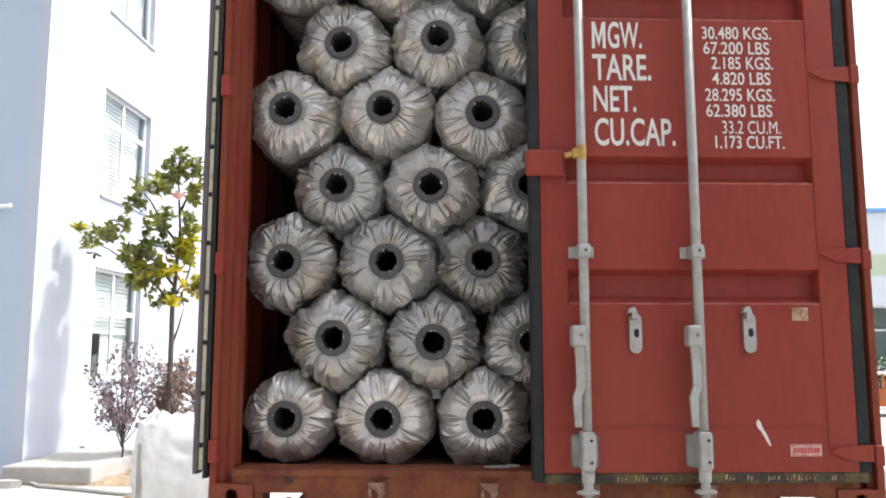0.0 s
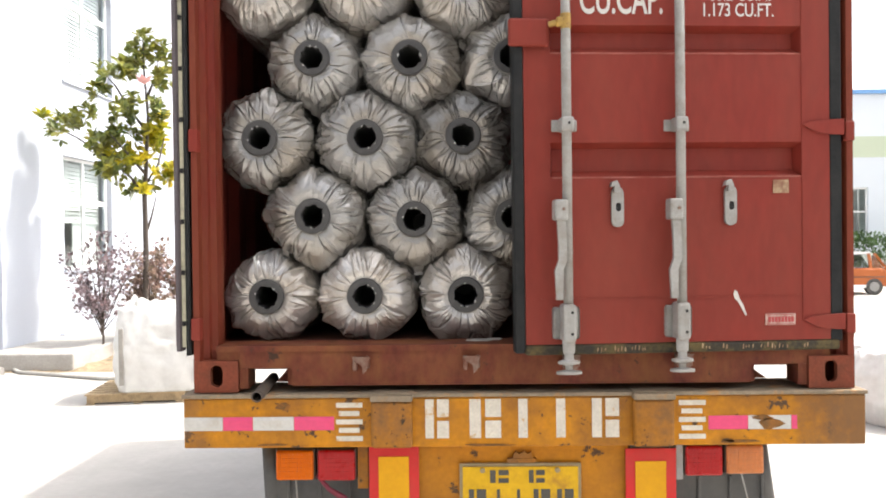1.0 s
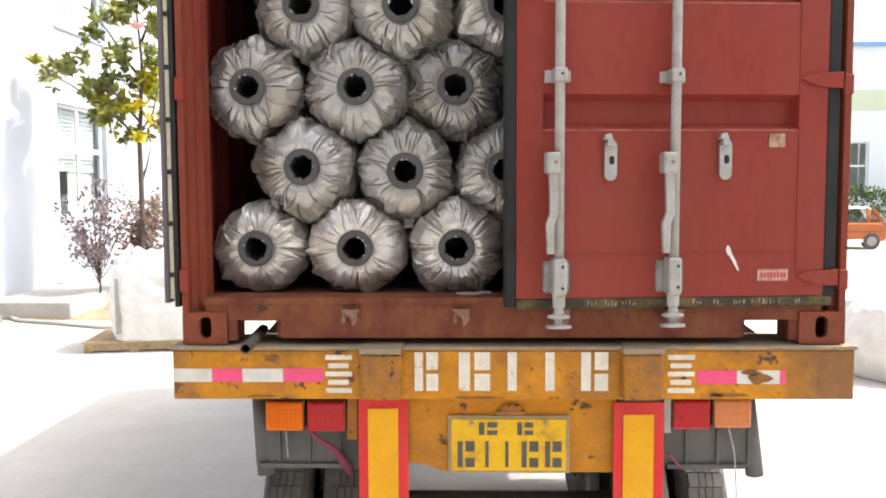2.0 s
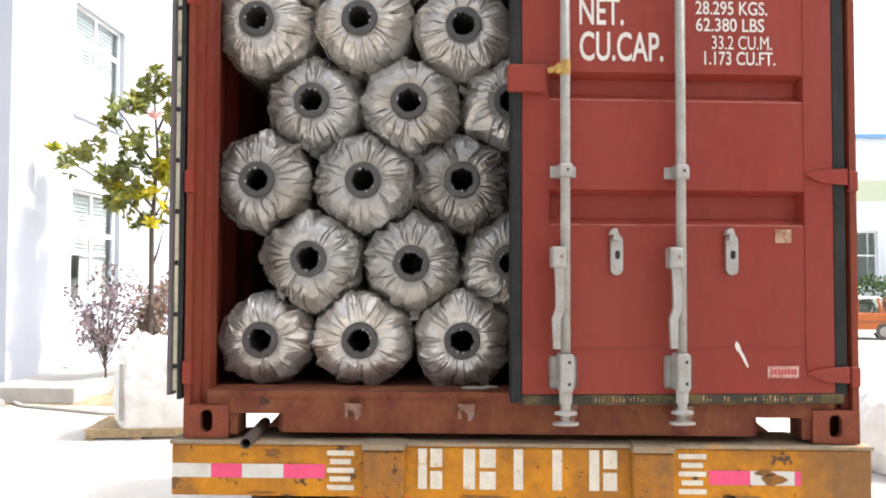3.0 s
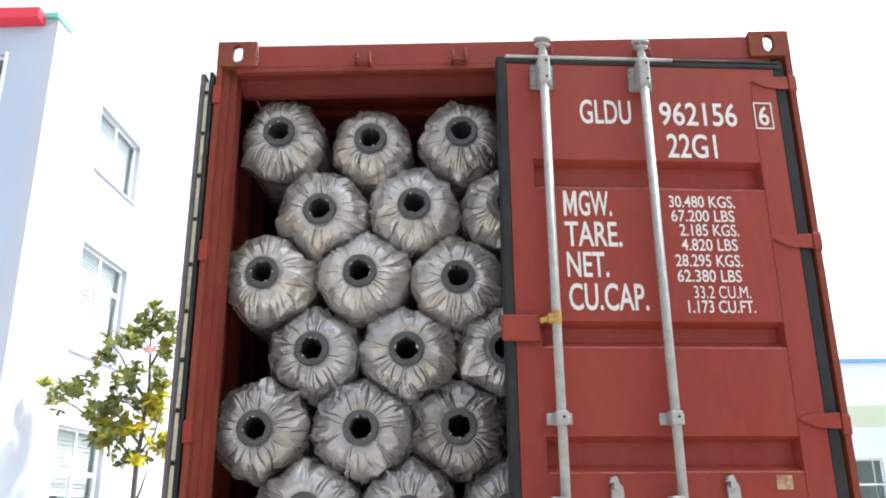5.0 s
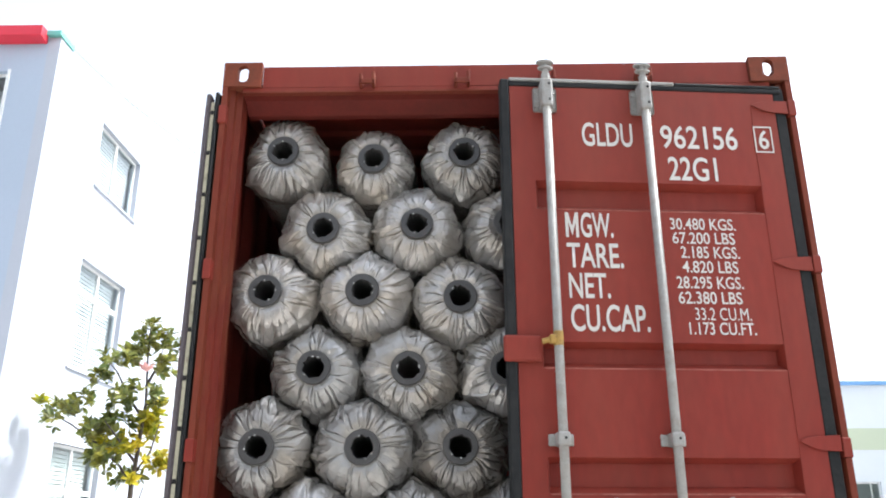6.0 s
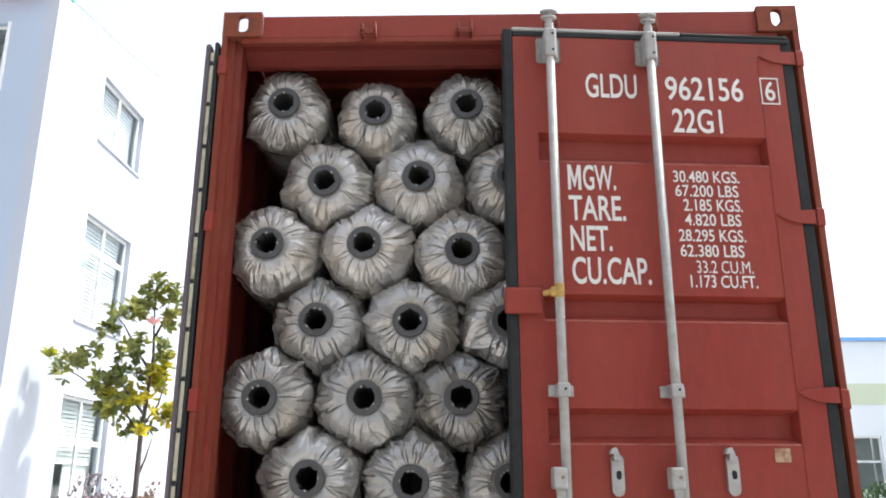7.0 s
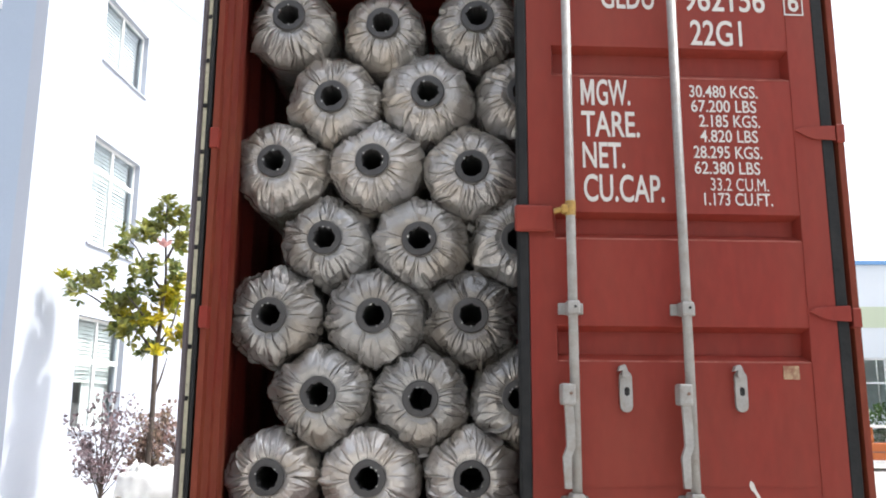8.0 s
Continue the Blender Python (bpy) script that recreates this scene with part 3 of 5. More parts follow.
part("floor", box(0.06, W - 0.06, 0.172, LEN - 0.05, B + 0.132, B + 0.160), PLY, container, "worn brown floor boards of the container")
for i in range(12):
    y = 0.42 + i * 0.46
    part("cross_member", box(0.06, W - 0.06, y, y + 0.045, B + 0.02, B + 0.130), STEEL_DARK, container)

# left leaf, folded back along the outside of the wall
left_door = part("left_door", box(-0.084, -0.030, 0.05, 1.22, 1.712, 3.962, 0.006), RED, container, "open red door leaf folded back against the side")
part("gasket", prism([(-0.045, 0.049), (-0.044, 0.004), (-0.050, -0.006), (-0.064, 0.002), (-0.066, 0.049)], "z", 1.705, 3.985), RUBBER_GREY, left_door, "purplish-grey door seal")
part("gasket", prism([(-0.010, 0.049), (-0.009, 0.002), (-0.016, -0.008), (-0.026, 0.0), (-0.027, 0.049)], "z", 1.690, 3.992), RUBBER, left_door)
part("retaining_strip", box(-0.0435, -0.0275, 0.008, 0.014, 1.72, 3.95), PALE, left_door, "weathered pale strip between the door seals")
for i in range(12):
    z = 1.80 + i * 0.19
    part("fixing", box(-0.042, -0.029, 0.002, 0.0075, z, z + 0.018, 0.002), BLACK, left_door)
for z in (1.787, 2.49, 3.195, 3.888):
    part("hinge_lug", box(-0.006, 0.028, -0.008, 0.05, z - 0.042, z + 0.042, 0.004), RED, container)
    part("hinge_lug", box(W - 0.030, W + 0.003, -0.008, 0.05, z - 0.036, z + 0.036, 0.004), RED, container)

# right leaf, standing a little ajar: x runs along the leaf from its free edge, -y is outward
DOOR = pose(1.19, -0.10, 0, 0, 0, math.degrees(math.atan2(0.10, 1.19)))
Z0, Z1, A0, A1 = 1.730, 3.952, 0.040, 1.165
GROOVES = [(2.327, 2.452), (2.772, 2.872), (3.405, 3.527)]
GL, GR = 0.134, 1.058


def door_panel():
    """The pressed leaf: a flat frame with three trough-shaped grooves across."""
    bm = bmesh.new()
    d = 0.044
    zs = [Z0]
    for a, b in GROOVES:
        zs += [a, b]
    zs.append(Z1)

    def quad(*p):
        bm.faces.new([bm.verts.new(q) for q in p])
    for a, b in zip(zs[0::2], zs[1::2]):
        quad((GL, 0, a), (GR, 0, a), (GR, 0, b), (GL, 0, b))
    quad((A0, 0, Z0), (GL, 0, Z0), (GL, 0, Z1), (A0, 0, Z1))
    quad((GR, 0, Z0), (A1, 0, Z0), (A1, 0, Z1), (GR, 0, Z1))
    for a, b in GROOVES:
        s = 0.026
        quad((GL, 0, a), (GR, 0, a), (GR - 0.012, d, a + s), (GL + 0.012, d, a + s))
        quad((GL, 0, b), (GR, 0, b), (GR - 0.012, d, b - s * 0.7), (GL + 0.012, d, b - s * 0.7))
        quad((GL + 0.012, d, a + s), (GR - 0.012, d, a + s), (GR - 0.012, d, b - s * 0.7), (GL + 0.012, d, b - s * 0.7))
        quad((GL, 0, a), (GL, 0, b), (GL + 0.012, d, b - s * 0.7), (GL + 0.012, d, a + s))
        quad((GR, 0, a), (GR, 0, b), (GR - 0.012, d, b - s * 0.7), (GR - 0.012, d, a + s))
    k = 0.05
    quad((A0, 0, Z0), (A1, 0, Z0), (A1, k, Z0), (A0, k, Z0))
    quad((A0, 0, Z1), (A1, 0, Z1), (A1, k, Z1), (A0, k, Z1))
    quad((A0, 0, Z0), (A0, 0, Z1), (A0, k, Z1), (A0, k, Z0))
    quad((A1, 0, Z0), (A1, 0, Z1), (A1, k, Z1), (A1, k, Z0))
    quad((A0, k, Z0), (A1, k, Z0), (A1, k, Z1), (A0, k, Z1))
    bmesh.ops.remove_doubles(bm, verts=bm.verts[:], dist=0.0005)
    return bm


door = part("right_door", door_panel(), RED, container, "red steel door leaf with white lettering, slightly ajar", m=DOOR)
part("weld_seam", box(GL - 0.06, GR, -0.0022, 0.001, 1.889, 1.8935), RED, door)
part("weld_seam", box(GR + 0.002, GR + 0.006, -0.0022, 0.001, 1.80, Z1 - 0.06), RED, door)
# pale strips: chalky dust plus the highlight of the lit ledge, as colour
for a, b in GROOVES:
    part("edge_highlight", box(GL + 0.006, GR - 0.004, -0.0016, 0.0015, a - 0.0035, a + 0.002, 0.001), EDGE_LIGHT, door, "chalky lower edge of a groove with a painted highlight")
part("gasket", box(0.0, 0.038, -0.008, 0.05, 1.700, 3.985, 0.008), RUBBER, door, "black rubber seal along the free edge")
part("gasket", box(1.167, 1.214, 0.003, 0.040, 1.722, 3.985, 0.006), RUBBER, door)
part("gasket", box(0.038, 1.20, -0.004, 0.05, 1.692, 1.7285, 0.008), RUBBER_WORN, door, "cracked bottom seal")
fleck = bmesh.new()
rs = random.Random(31)
for c, count in ((0.30, 3), (0.36, 4), (0.42, 5), (0.68, 3), (0.76, 2), (0.83, 4), (0.90, 5), (0.97, 3), (1.06, 2)):
    for k in range(count):
        x, z = c + 0.013 * k + rs.uniform(-0.003, 0.003), 1.700 + rs.uniform(0, 0.006)
        w, h = rs.uniform(0.002, 0.005), rs.uniform(0.008, 0.020)
        prism([(x, z), (x + w, z + 0.002), (x + w * 1.3, z + h), (x + w * 0.2, z + h * 0.9)], "y", -0.0056, -0.0035, bm=fleck)
part("paint_fleck", fleck, TAPE, door, "flecks of pale paint on the bottom seal", kind="stuff")
part("top_strip", box(0.038, 0.74, -0.006, 0.05, 3.977, 3.992, 0.004), GALV, door, "dull metal strip along the top edge")
part("gasket", box(0.038, 1.20, -0.004, 0.048, 3.954, 3.976, 0.006), RUBBER, door)
part("gasket", box(0.742, 1.20, -0.004, 0.05, 3.977, 3.992, 0.005), RUBBER, door)

for rx in (0.184, 0.593):
    yr = -0.048
    part("lock_rod", tube([(rx, yr, 1.74), (rx, yr, 3.93)], 0.0172, 16), GALV, door, "galvanised vertical lock rod", smooth=True)
    for zc, hh in ((3.893, 0.062), (1.814, 0.064)):
        b = box(rx - 0.049, rx + 0.049, -0.006, 0.0, zc - hh, zc + hh * 0.8, 0.010, seg=2)
        box(rx - 0.024, rx + 0.024, -0.074, -0.004, zc - hh * 1.05, zc + hh, 0.009, bm=b)
        for s in (-1, 1):
            for q in (-0.6, 0.45):
                tube([(rx + s * 0.037, -0.012, zc + hh * q), (rx + s * 0.037, -0.004, zc + hh * q)], 0.008, 8, bm=b)
        br = part("rod_bracket", b, GALV, door, "bolted galvanised rod bracket")
        for q in (-0.62, 0.55):
            part("bolt", tube([(rx + 0.008, -0.0765, zc + hh * q), (rx + 0.008, -0.072, zc + hh * q)], 0.0055, 8), BLACK, br)
    b = box(rx - 0.046, rx + 0.046, -0.010, 0.0, 2.490, 2.532, 0.004)
    box(rx - 0.023, rx + 0.023, -0.072, -0.008, 2.486, 2.536, 0.008, bm=b)
    br = part("rod_guide", b, GALV, door)
    part("bolt", tube([(rx + 0.004, -0.0745, 2.513), (rx + 0.004, -0.070, 2.513)], 0.005, 8), BLACK, br)
    for up in (True, False):
        s = 1 if up else -1
        z = 3.955 if up else 1.752
        prof = [(0.0, 0.023), (0.045, 0.022), (0.052, 0.016), (0.070, 0.018), (0.076, 0.040), (0.084, 0.040), (0.090, 0.014), (0.106, 0.013), (0.112, 0.046), (0.120, 0.046)]
        if up:
            prof = [(p[0] * 0.72, p[1] * 0.80) for p in prof]
        c = tube([(rx, yr, z + s * p[0]) for p in prof], [p[1] for p in prof], 14)
        for v in c.verts:
            v.co.y = yr + (v.co.y - yr) * 0.6
        part("locking_cam", c, GALV, door, smooth=False)
    # handle: hub box and a cranked lever hanging beside the rod
    hx = rx - 0.026
    hb = part("handle_hub", box(hx - 0.027, hx + 0.022, -0.088, -0.030, 2.172, 2.246, 0.008), GALV, door)
    part("bolt", tube([(hx + 0.004, -0.092, 2.212), (hx + 0.004, -0.086, 2.212)], 0.006, 8), BARE, hb)
    lev = bmesh.new()
    pts = [(hx - 0.002, 2.178, 0.030), (hx + 0.002, 2.10, 0.030), (hx + 0.003, 2.035, 0.030), (hx - 0.011, 1.998, 0.030), (hx - 0.010, 1.94, 0.026), (hx - 0.009, 1.895, 0.024)]
    for (xa, za, wa), (xb, zb, wb) in zip(pts, pts[1:]):
        prism([(xa - wa / 2, za), (xa + wa / 2, za), (xb + wb / 2, zb), (xb - wb / 2, zb)], "y", -0.078, -0.062, bm=lev)
    part("handle_lever", lev, GALV, hb, "cranked galvanised handle")
for rx, zc in ((0.374, 2.22), (0.789, 2.222)):
    kp = slot_plate(rx - 0.022, rx + 0.022, zc - 0.05, zc + 0.05, -0.014, -0.002, rx + 0.003, zc + 0.0, 0.020, 0.032, 6)
    for s, z in ((1, zc + 0.05), (-1, zc - 0.05)):
        n = 8
        ring = [(rx + 0.022 * math.cos(math.pi * i / n), z + s * 0.022 * math.sin(math.pi * i / n)) for i in range(n + 1)]
        prism(ring if s < 0 else ring[::-1], "y", -0.014, -0.002, bm=kp)
    prism([(rx - 0.018, zc + 0.050), (rx + 0.008, zc + 0.052), (rx + 0.000, zc + 0.082), (rx - 0.006, zc + 0.094), (rx - 0.024, zc + 0.088), (rx - 0.030, zc + 0.070), (rx - 0.016, zc + 0.074)], "y", -0.034, -0.010, bm=kp)
    k = part("handle_keeper", kp, GALV, door, "galvanised handle keeper with a hook")
    part("keeper_slot", box(rx - 0.008, rx + 0.013, -0.010, -0.003, zc - 0.016, zc + 0.014), BLACK, k)
# anti-rack plate and yellow lock at the free edge
ap = part("lock_plate", box(-0.016, 0.128, -0.030, -0.009, 2.790, 2.890, 0.010), RED, door)
lk = tube([(0.125, -0.040, 2.862), (0.165, -0.052, 2.870)], 0.011, 8)
box(0.150, 0.176, -0.064, -0.040, 2.850, 2.886, 0.006, bm=lk)
tube([(0.184, -0.048, 2.845), (0.184, -0.048, 2.898)], 0.0195, 14, bm=lk)
part("lock_collar", lk, BRASS, door, "worn yellow lock collar round the rod")
for z in (1.795, 2.505, 3.195, 3.888):
    hp = prism([(1.062, z + 0.006), (1.084, z + 0.019), (1.15, z + 0.026), (1.218, z + 0.030), (1.218, z - 0.030), (1.15, z - 0.026), (1.118, z - 0.022), (1.078, z - 0.002)], "y", -0.0085, -0.002)
    bmesh.ops.bevel(hp, geom=hp.edges[:], offset=0.0018, segments=1, affect='EDGES')
    part("hinge_blade", hp, RED, door)
# paint scrape, tape patch, maker's sticker as plain shapes
part("tape_patch", box(0.951, 1.009, -0.0035, -0.001, 2.266, 2.314), TAPE, door, "faded square of tape")
part("paint_scrape", prism([(0.800, 1.900), (0.806, 1.916), (0.816, 1.906), (0.823, 1.884), (0.836, 1.862), (0.850, 1.824), (0.845, 1.822), (0.826, 1.856), (0.815, 1.876), (0.806, 1.882)], "y", -0.003, -0.001), WHITE_INK, door)
st = part("sticker", box(0.919, 1.031, -0.0035, -0.001, 1.785, 1.827), STICKER, door, "small white and red maker's sticker")
fr = box(0.923, 1.027, -0.0055, -0.0035, 1.8225, 1.8245)
box(0.923, 1.027, -0.0055, -0.0035, 1.7875, 1.7895, bm=fr)
for i in range(8):
    a = 0.929 + i * 0.0122
    box(a, a + 0.009, -0.0055, -0.0035, 1.796, 1.816, bm=fr)
part("sticker_print", fr, STICK_RED, st)

LETTERS = [
    ("GLDU", 0.333, 3.684, 0.210, 0.108, 0.012), ("962156", 0.661, 3.683, 0.322, 0.106, 0.012), ("6", 1.076, 3.692, 0.042, 0.088, 0.012),
    ("22G1", 0.680, 3.540, 0.203, 0.106, 0.012), ("GW.", 0.304, 3.287, 0.129, 0.105, 0.014), ("TARE.", 0.244, 3.162, 0.221, 0.102, 0.014),
    ("NET.", 0.245, 3.040, 0.160, 0.101, 0.014), ("CU.CAP.", 0.246, 2.911, 0.302, 0.106, 0.014), ("30.480 KGS.", 0.663, 3.328, 0.265, 0.049, 0.010),
    ("67.200 LBS", 0.667, 3.269, 0.252, 0.049, 0.010), ("2.185 KGS.", 0.695, 3.210, 0.235, 0.049, 0.010), ("4.820 LBS", 0.696, 3.150, 0.222, 0.049, 0.010),
    ("28.295 KGS.", 0.667, 3.086, 0.263, 0.049, 0.010), ("62.380 LBS", 0.668, 3.025, 0.250, 0.049, 0.010), ("33.2 CU.M.", 0.726, 2.961, 0.220, 0.049, 0.0),
    ("1.173 CU.FT.", 0.698, 2.904, 0.260, 0.049, 0.010)]
for body, x, z, w, h, bold in LETTERS:
    part("lettering", text_mesh(body, x, z, w, h, bold), WHITE_INK, door, "white painted " + ("figures" if body[0].isdigit() else "capitals"), m=pose(0, -0.0025, 0))
capital_m = [(0, 0), (0, 1), (0.24, 1), (0.5, 0.42), (0.76, 1), (1, 1), (1, 0), (0.78, 0), (0.78, 0.62), (0.5, 0.06), (0.22, 0.62), (0.22, 0)]
part("lettering", prism([(0.244 + 0.052 * u, 3.287 + 0.104 * v) for u, v in capital_m][::-1], "y", -0.0025, -0.0012), WHITE_INK, door, "white painted capitals")
bx = box(1.058, 1.135, -0.0030, -0.0015, 3.790, 3.796)
box(1.058, 1.135, -0.0030, -0.0015, 3.676, 3.682, bm=bx)
box(1.058, 1.063, -0.0030, -0.0015, 3.682, 3.790, bm=bx)
box(1.130, 1.135, -0.0030, -0.0015, 3.682, 3.790, bm=bx)
part("lettering_frame", bx, WHITE_INK, door)

# ---- wrapped rolls ----
def roll_mesh(seed, R, squash, depth, presses):
    """The gathered end and body of a roll wrapped in film; the axis is y, the end faces -y."""
    rs = np.random.RandomState(seed)
    nA, nS = 544, 60
    th = np.linspace(0, math.tau, nA, endpoint=False)
    r0 = 0.062
    s_end = np.linspace(0, 1, nS)
    phi = s_end * math.pi / 2
    r_prof = list(r0 + (1 - r0 / R) * R * np.sin(phi) ** 0.86)
    flat = np.sin(phi) ** 0.86
    d_prof = list(depth * (1 - np.maximum(0, 1 - flat ** 2.3) ** (1 / 2.3)) - 0.003 * np.exp(-((s_end - 0.22) / 0.2) ** 2) + 0.007 * np.exp(-(s_end / 0.08) ** 2))
    w_prof = list(np.ones(nS))
    for k, d in enumerate((0.03, 0.07, 0.13, 0.22, 0.36, 0.6, 1.2, 2.4, 3.6)):
        r_prof.append(R * (1 + 0.004 * k if k < 3 else 1.012))
        d_prof.append(depth + d)
        w_prof.append(max(0.0, 0.9 - k * 0.16))
    r_prof, d_prof, w_prof = map(np.array, (r_prof, d_prof, w_prof))
    n = len(r_prof)
    s_all = np.concatenate([s_end, 1 + np.linspace(0.05, 1, n - nS)])
    TH, S = np.meshgrid(th, s_all)
    Rr, D, Wt = r_prof[:, None] + 0 * TH, d_prof[:, None] + 0 * TH, w_prof[:, None] + 0 * TH
    shape = 1 + 0.02 * squash * np.cos(2 * TH + rs.rand() * 6) + 0.022 * np.cos(3 * TH + rs.rand() * 6) + 0.014 * np.cos(5 * TH + rs.rand() * 6) + 0.008 * np.cos(8 * TH + rs.rand() * 6)
    for d, a in presses:                                  # flattened where a neighbour, the floor or the wall presses
        c = np.maximum(np.cos(TH - a), 0.05)
        lim = d / c / R
        soft = 0.014
        shape = -soft * np.log(np.exp(-shape / soft) + np.exp(-lim / soft))
    disp = np.zeros_like(TH)
    swirl = rs.uniform(-0.25, 0.25)
    for count, gain, reach in ((rs.randint(13, 19), 0.13, 0.85), (rs.randint(30, 40), 0.09, 0.55)):
        cut = np.sort((np.arange(count) + rs.uniform(-0.75, 0.75, count)) * math.tau / count % math.tau)   # puffed pleats between sharp valleys
        t2 = (TH + swirl * S + 0.035 * np.sin(7 * S + 5 * TH + rs.rand() * 6)) % math.tau
        j = np.searchsorted(cut, t2)
        lo, hi = cut[(j - 1) % count], cut[j % count]
        width = (hi - lo) % math.tau
        u = ((t2 - lo) % math.tau) / width
        lift = rs.uniform(0.15, 1.0, count)[j % count] / (1 + 2.2 * width)
        disp += gain * lift * width * Rr * (1 - np.abs(2 * u - 1) ** 1.7) * np.clip(S / 0.10, 0, 1) * np.exp(-(S / reach) ** 4)
    for _ in range(46):                                   # thin deep tucks running out from the core
        c = rs.rand() * math.tau
        drift = rs.randn() * 0.24
        sig = rs.uniform(0.0095, 0.017)
        amp = -rs.uniform(0.004, 0.016)
        a = rs.choice([-0.1, 0.1, 0.3], p=[0.5, 0.25, 0.25])
        b = a + rs.uniform(0.45, 0.85)
        win = np.clip((S - a) / 0.10, 0, 1) * np.clip((b - S) / 0.25, 0, 1)
        delta = (TH - c - drift * S - 0.03 * np.sin(9 * S + c * 7) + math.pi) % math.tau - math.pi
        disp += amp * win * np.exp(-np.abs(delta / sig) ** 1.1)
    for _ in range(16):                                   # slanting facets where the film folds over itself
        c = rs.rand() * math.tau
        delta = (TH - c - rs.randn() * 0.5 * (S - 0.5) + math.pi) % math.tau - math.pi
        w = rs.uniform(0.10, 0.26)
        mid = rs.uniform(0.35, 0.9)
        saw = np.where((delta > 0) & (delta < w), 1 - delta / w, 0.0) + np.where((delta <= 0) & (delta > -0.03), 1 + delta / 0.03, 0.0)
        disp += rs.uniform(0.005, 0.012) * saw * np.exp(-np.abs((S - mid) / rs.uniform(0.22, 0.4)) ** 3)
    for _ in range(7):                                    # large dents and tucks
        c = rs.rand() * math.tau
        delta = (TH - c + math.pi) % math.tau - math.pi
        mid = rs.uniform(0.45, 1.0)
        disp += rs.uniform(0.004, 0.012) * rs.choice([-1, -1, 1]) * np.exp(-(delta / rs.uniform(0.14, 0.34)) ** 2) * np.exp(-((S - mid) / 0.25) ** 2)
    X, Z = Rr * np.cos(TH), Rr * np.sin(TH)
    for wl, am in ((0.19, 0.0064), (0.13, 0.0052), (0.09, 0.0040), (0.06, 0.0026), (0.04, 0.0014)):
        for _ in range(2):
            v = rs.randn(3)
            v /= np.linalg.norm(v)
            warp = 0.9 * np.sin(X * 23 * v[1] + Z * 19 * v[0] + rs.rand() * 6)
            ph = (X * v[0] + Z * v[1] + D * v[2]) * math.pi / wl + rs.rand() * 6 + warp
            disp += am * (0.6 - np.abs(np.sin(ph))) * np.clip((S - 0.15) / 0.4, 0.25, 1)
    disp *= 1.0 * Wt * np.clip(S / 0.12, 0, 1)
    nr = np.clip(np.sin(np.clip(S, 0, 1) * math.pi / 2), 0.25, 1)
    nd = np.cos(np.clip(S, 0, 1) * math.pi / 2)
    Rr = Rr * (1 + (shape - 1) * np.clip((S - 0.15) / 0.6, 0, 1)) + disp * nr
    Dd = D - disp * nd
    verts = np.stack([Rr * np.cos(TH), Dd, Rr * np.sin(TH)], -1).reshape(-1, 3)
    idx = np.arange(n * nA).reshape(n, nA)
    nx = np.roll(idx, -1, axis=1)
    faces = np.stack([idx[:-1], nx[:-1], nx[1:], idx[1:]], -1).reshape(-1, 4)
    me = bpy.data.meshes.new("wrapping")
    me.from_pydata(verts.tolist(), [], faces.tolist())
    me.materials.append(FILM)
    for p in me.polygons:
        p.use_smooth = True
    return me


def core_bm(seed):
    """A thick plastic core: flat ring, a lobed bore, closed far inside."""
    rs = random.Random(seed)
    n = 72
    bm = bmesh.new()
    ph = rs.random() * 6
    notches = [(q * 0.9 + rs.uniform(-0.22, 0.22), rs.uniform(0.10, 0.24), rs.uniform(0.001, 0.005)) for q in range(7)]

    def ring(fr, y):
        return [bm.verts.new((fr(i * math.tau / n) * math.cos(i * math.tau / n), y, fr(i * math.tau / n) * math.sin(i * math.tau / n))) for i in range(n)]

    def bore(a):
        r = 0.0415 + 0.0012 * math.sin(3 * a + ph) + 0.0006 * math.cos(11 * a + ph)
        for c, w, d in notches:
            if abs((a - c - ph + math.pi) % math.tau - math.pi) < w:
                r += d
        return r
    rows = [ring(lambda a: 0.069, 0.03), ring(lambda a: 0.069, -0.006), ring(lambda a: 0.066, -0.010), ring(lambda a: bore(a) + 0.003, -0.010), ring(bore, -0.006), ring(bore, 0.05), ring(lambda a: 0.046, 0.055), ring(lambda a: 0.046, 0.7)]
    for a, b in zip(rows, rows[1:]):
        for i in range(n):
            bm.faces.new((a[i], a[(i + 1) % n], b[(i + 1) % n], b[i]))
    bm.faces.new(rows[-1])
    return bm


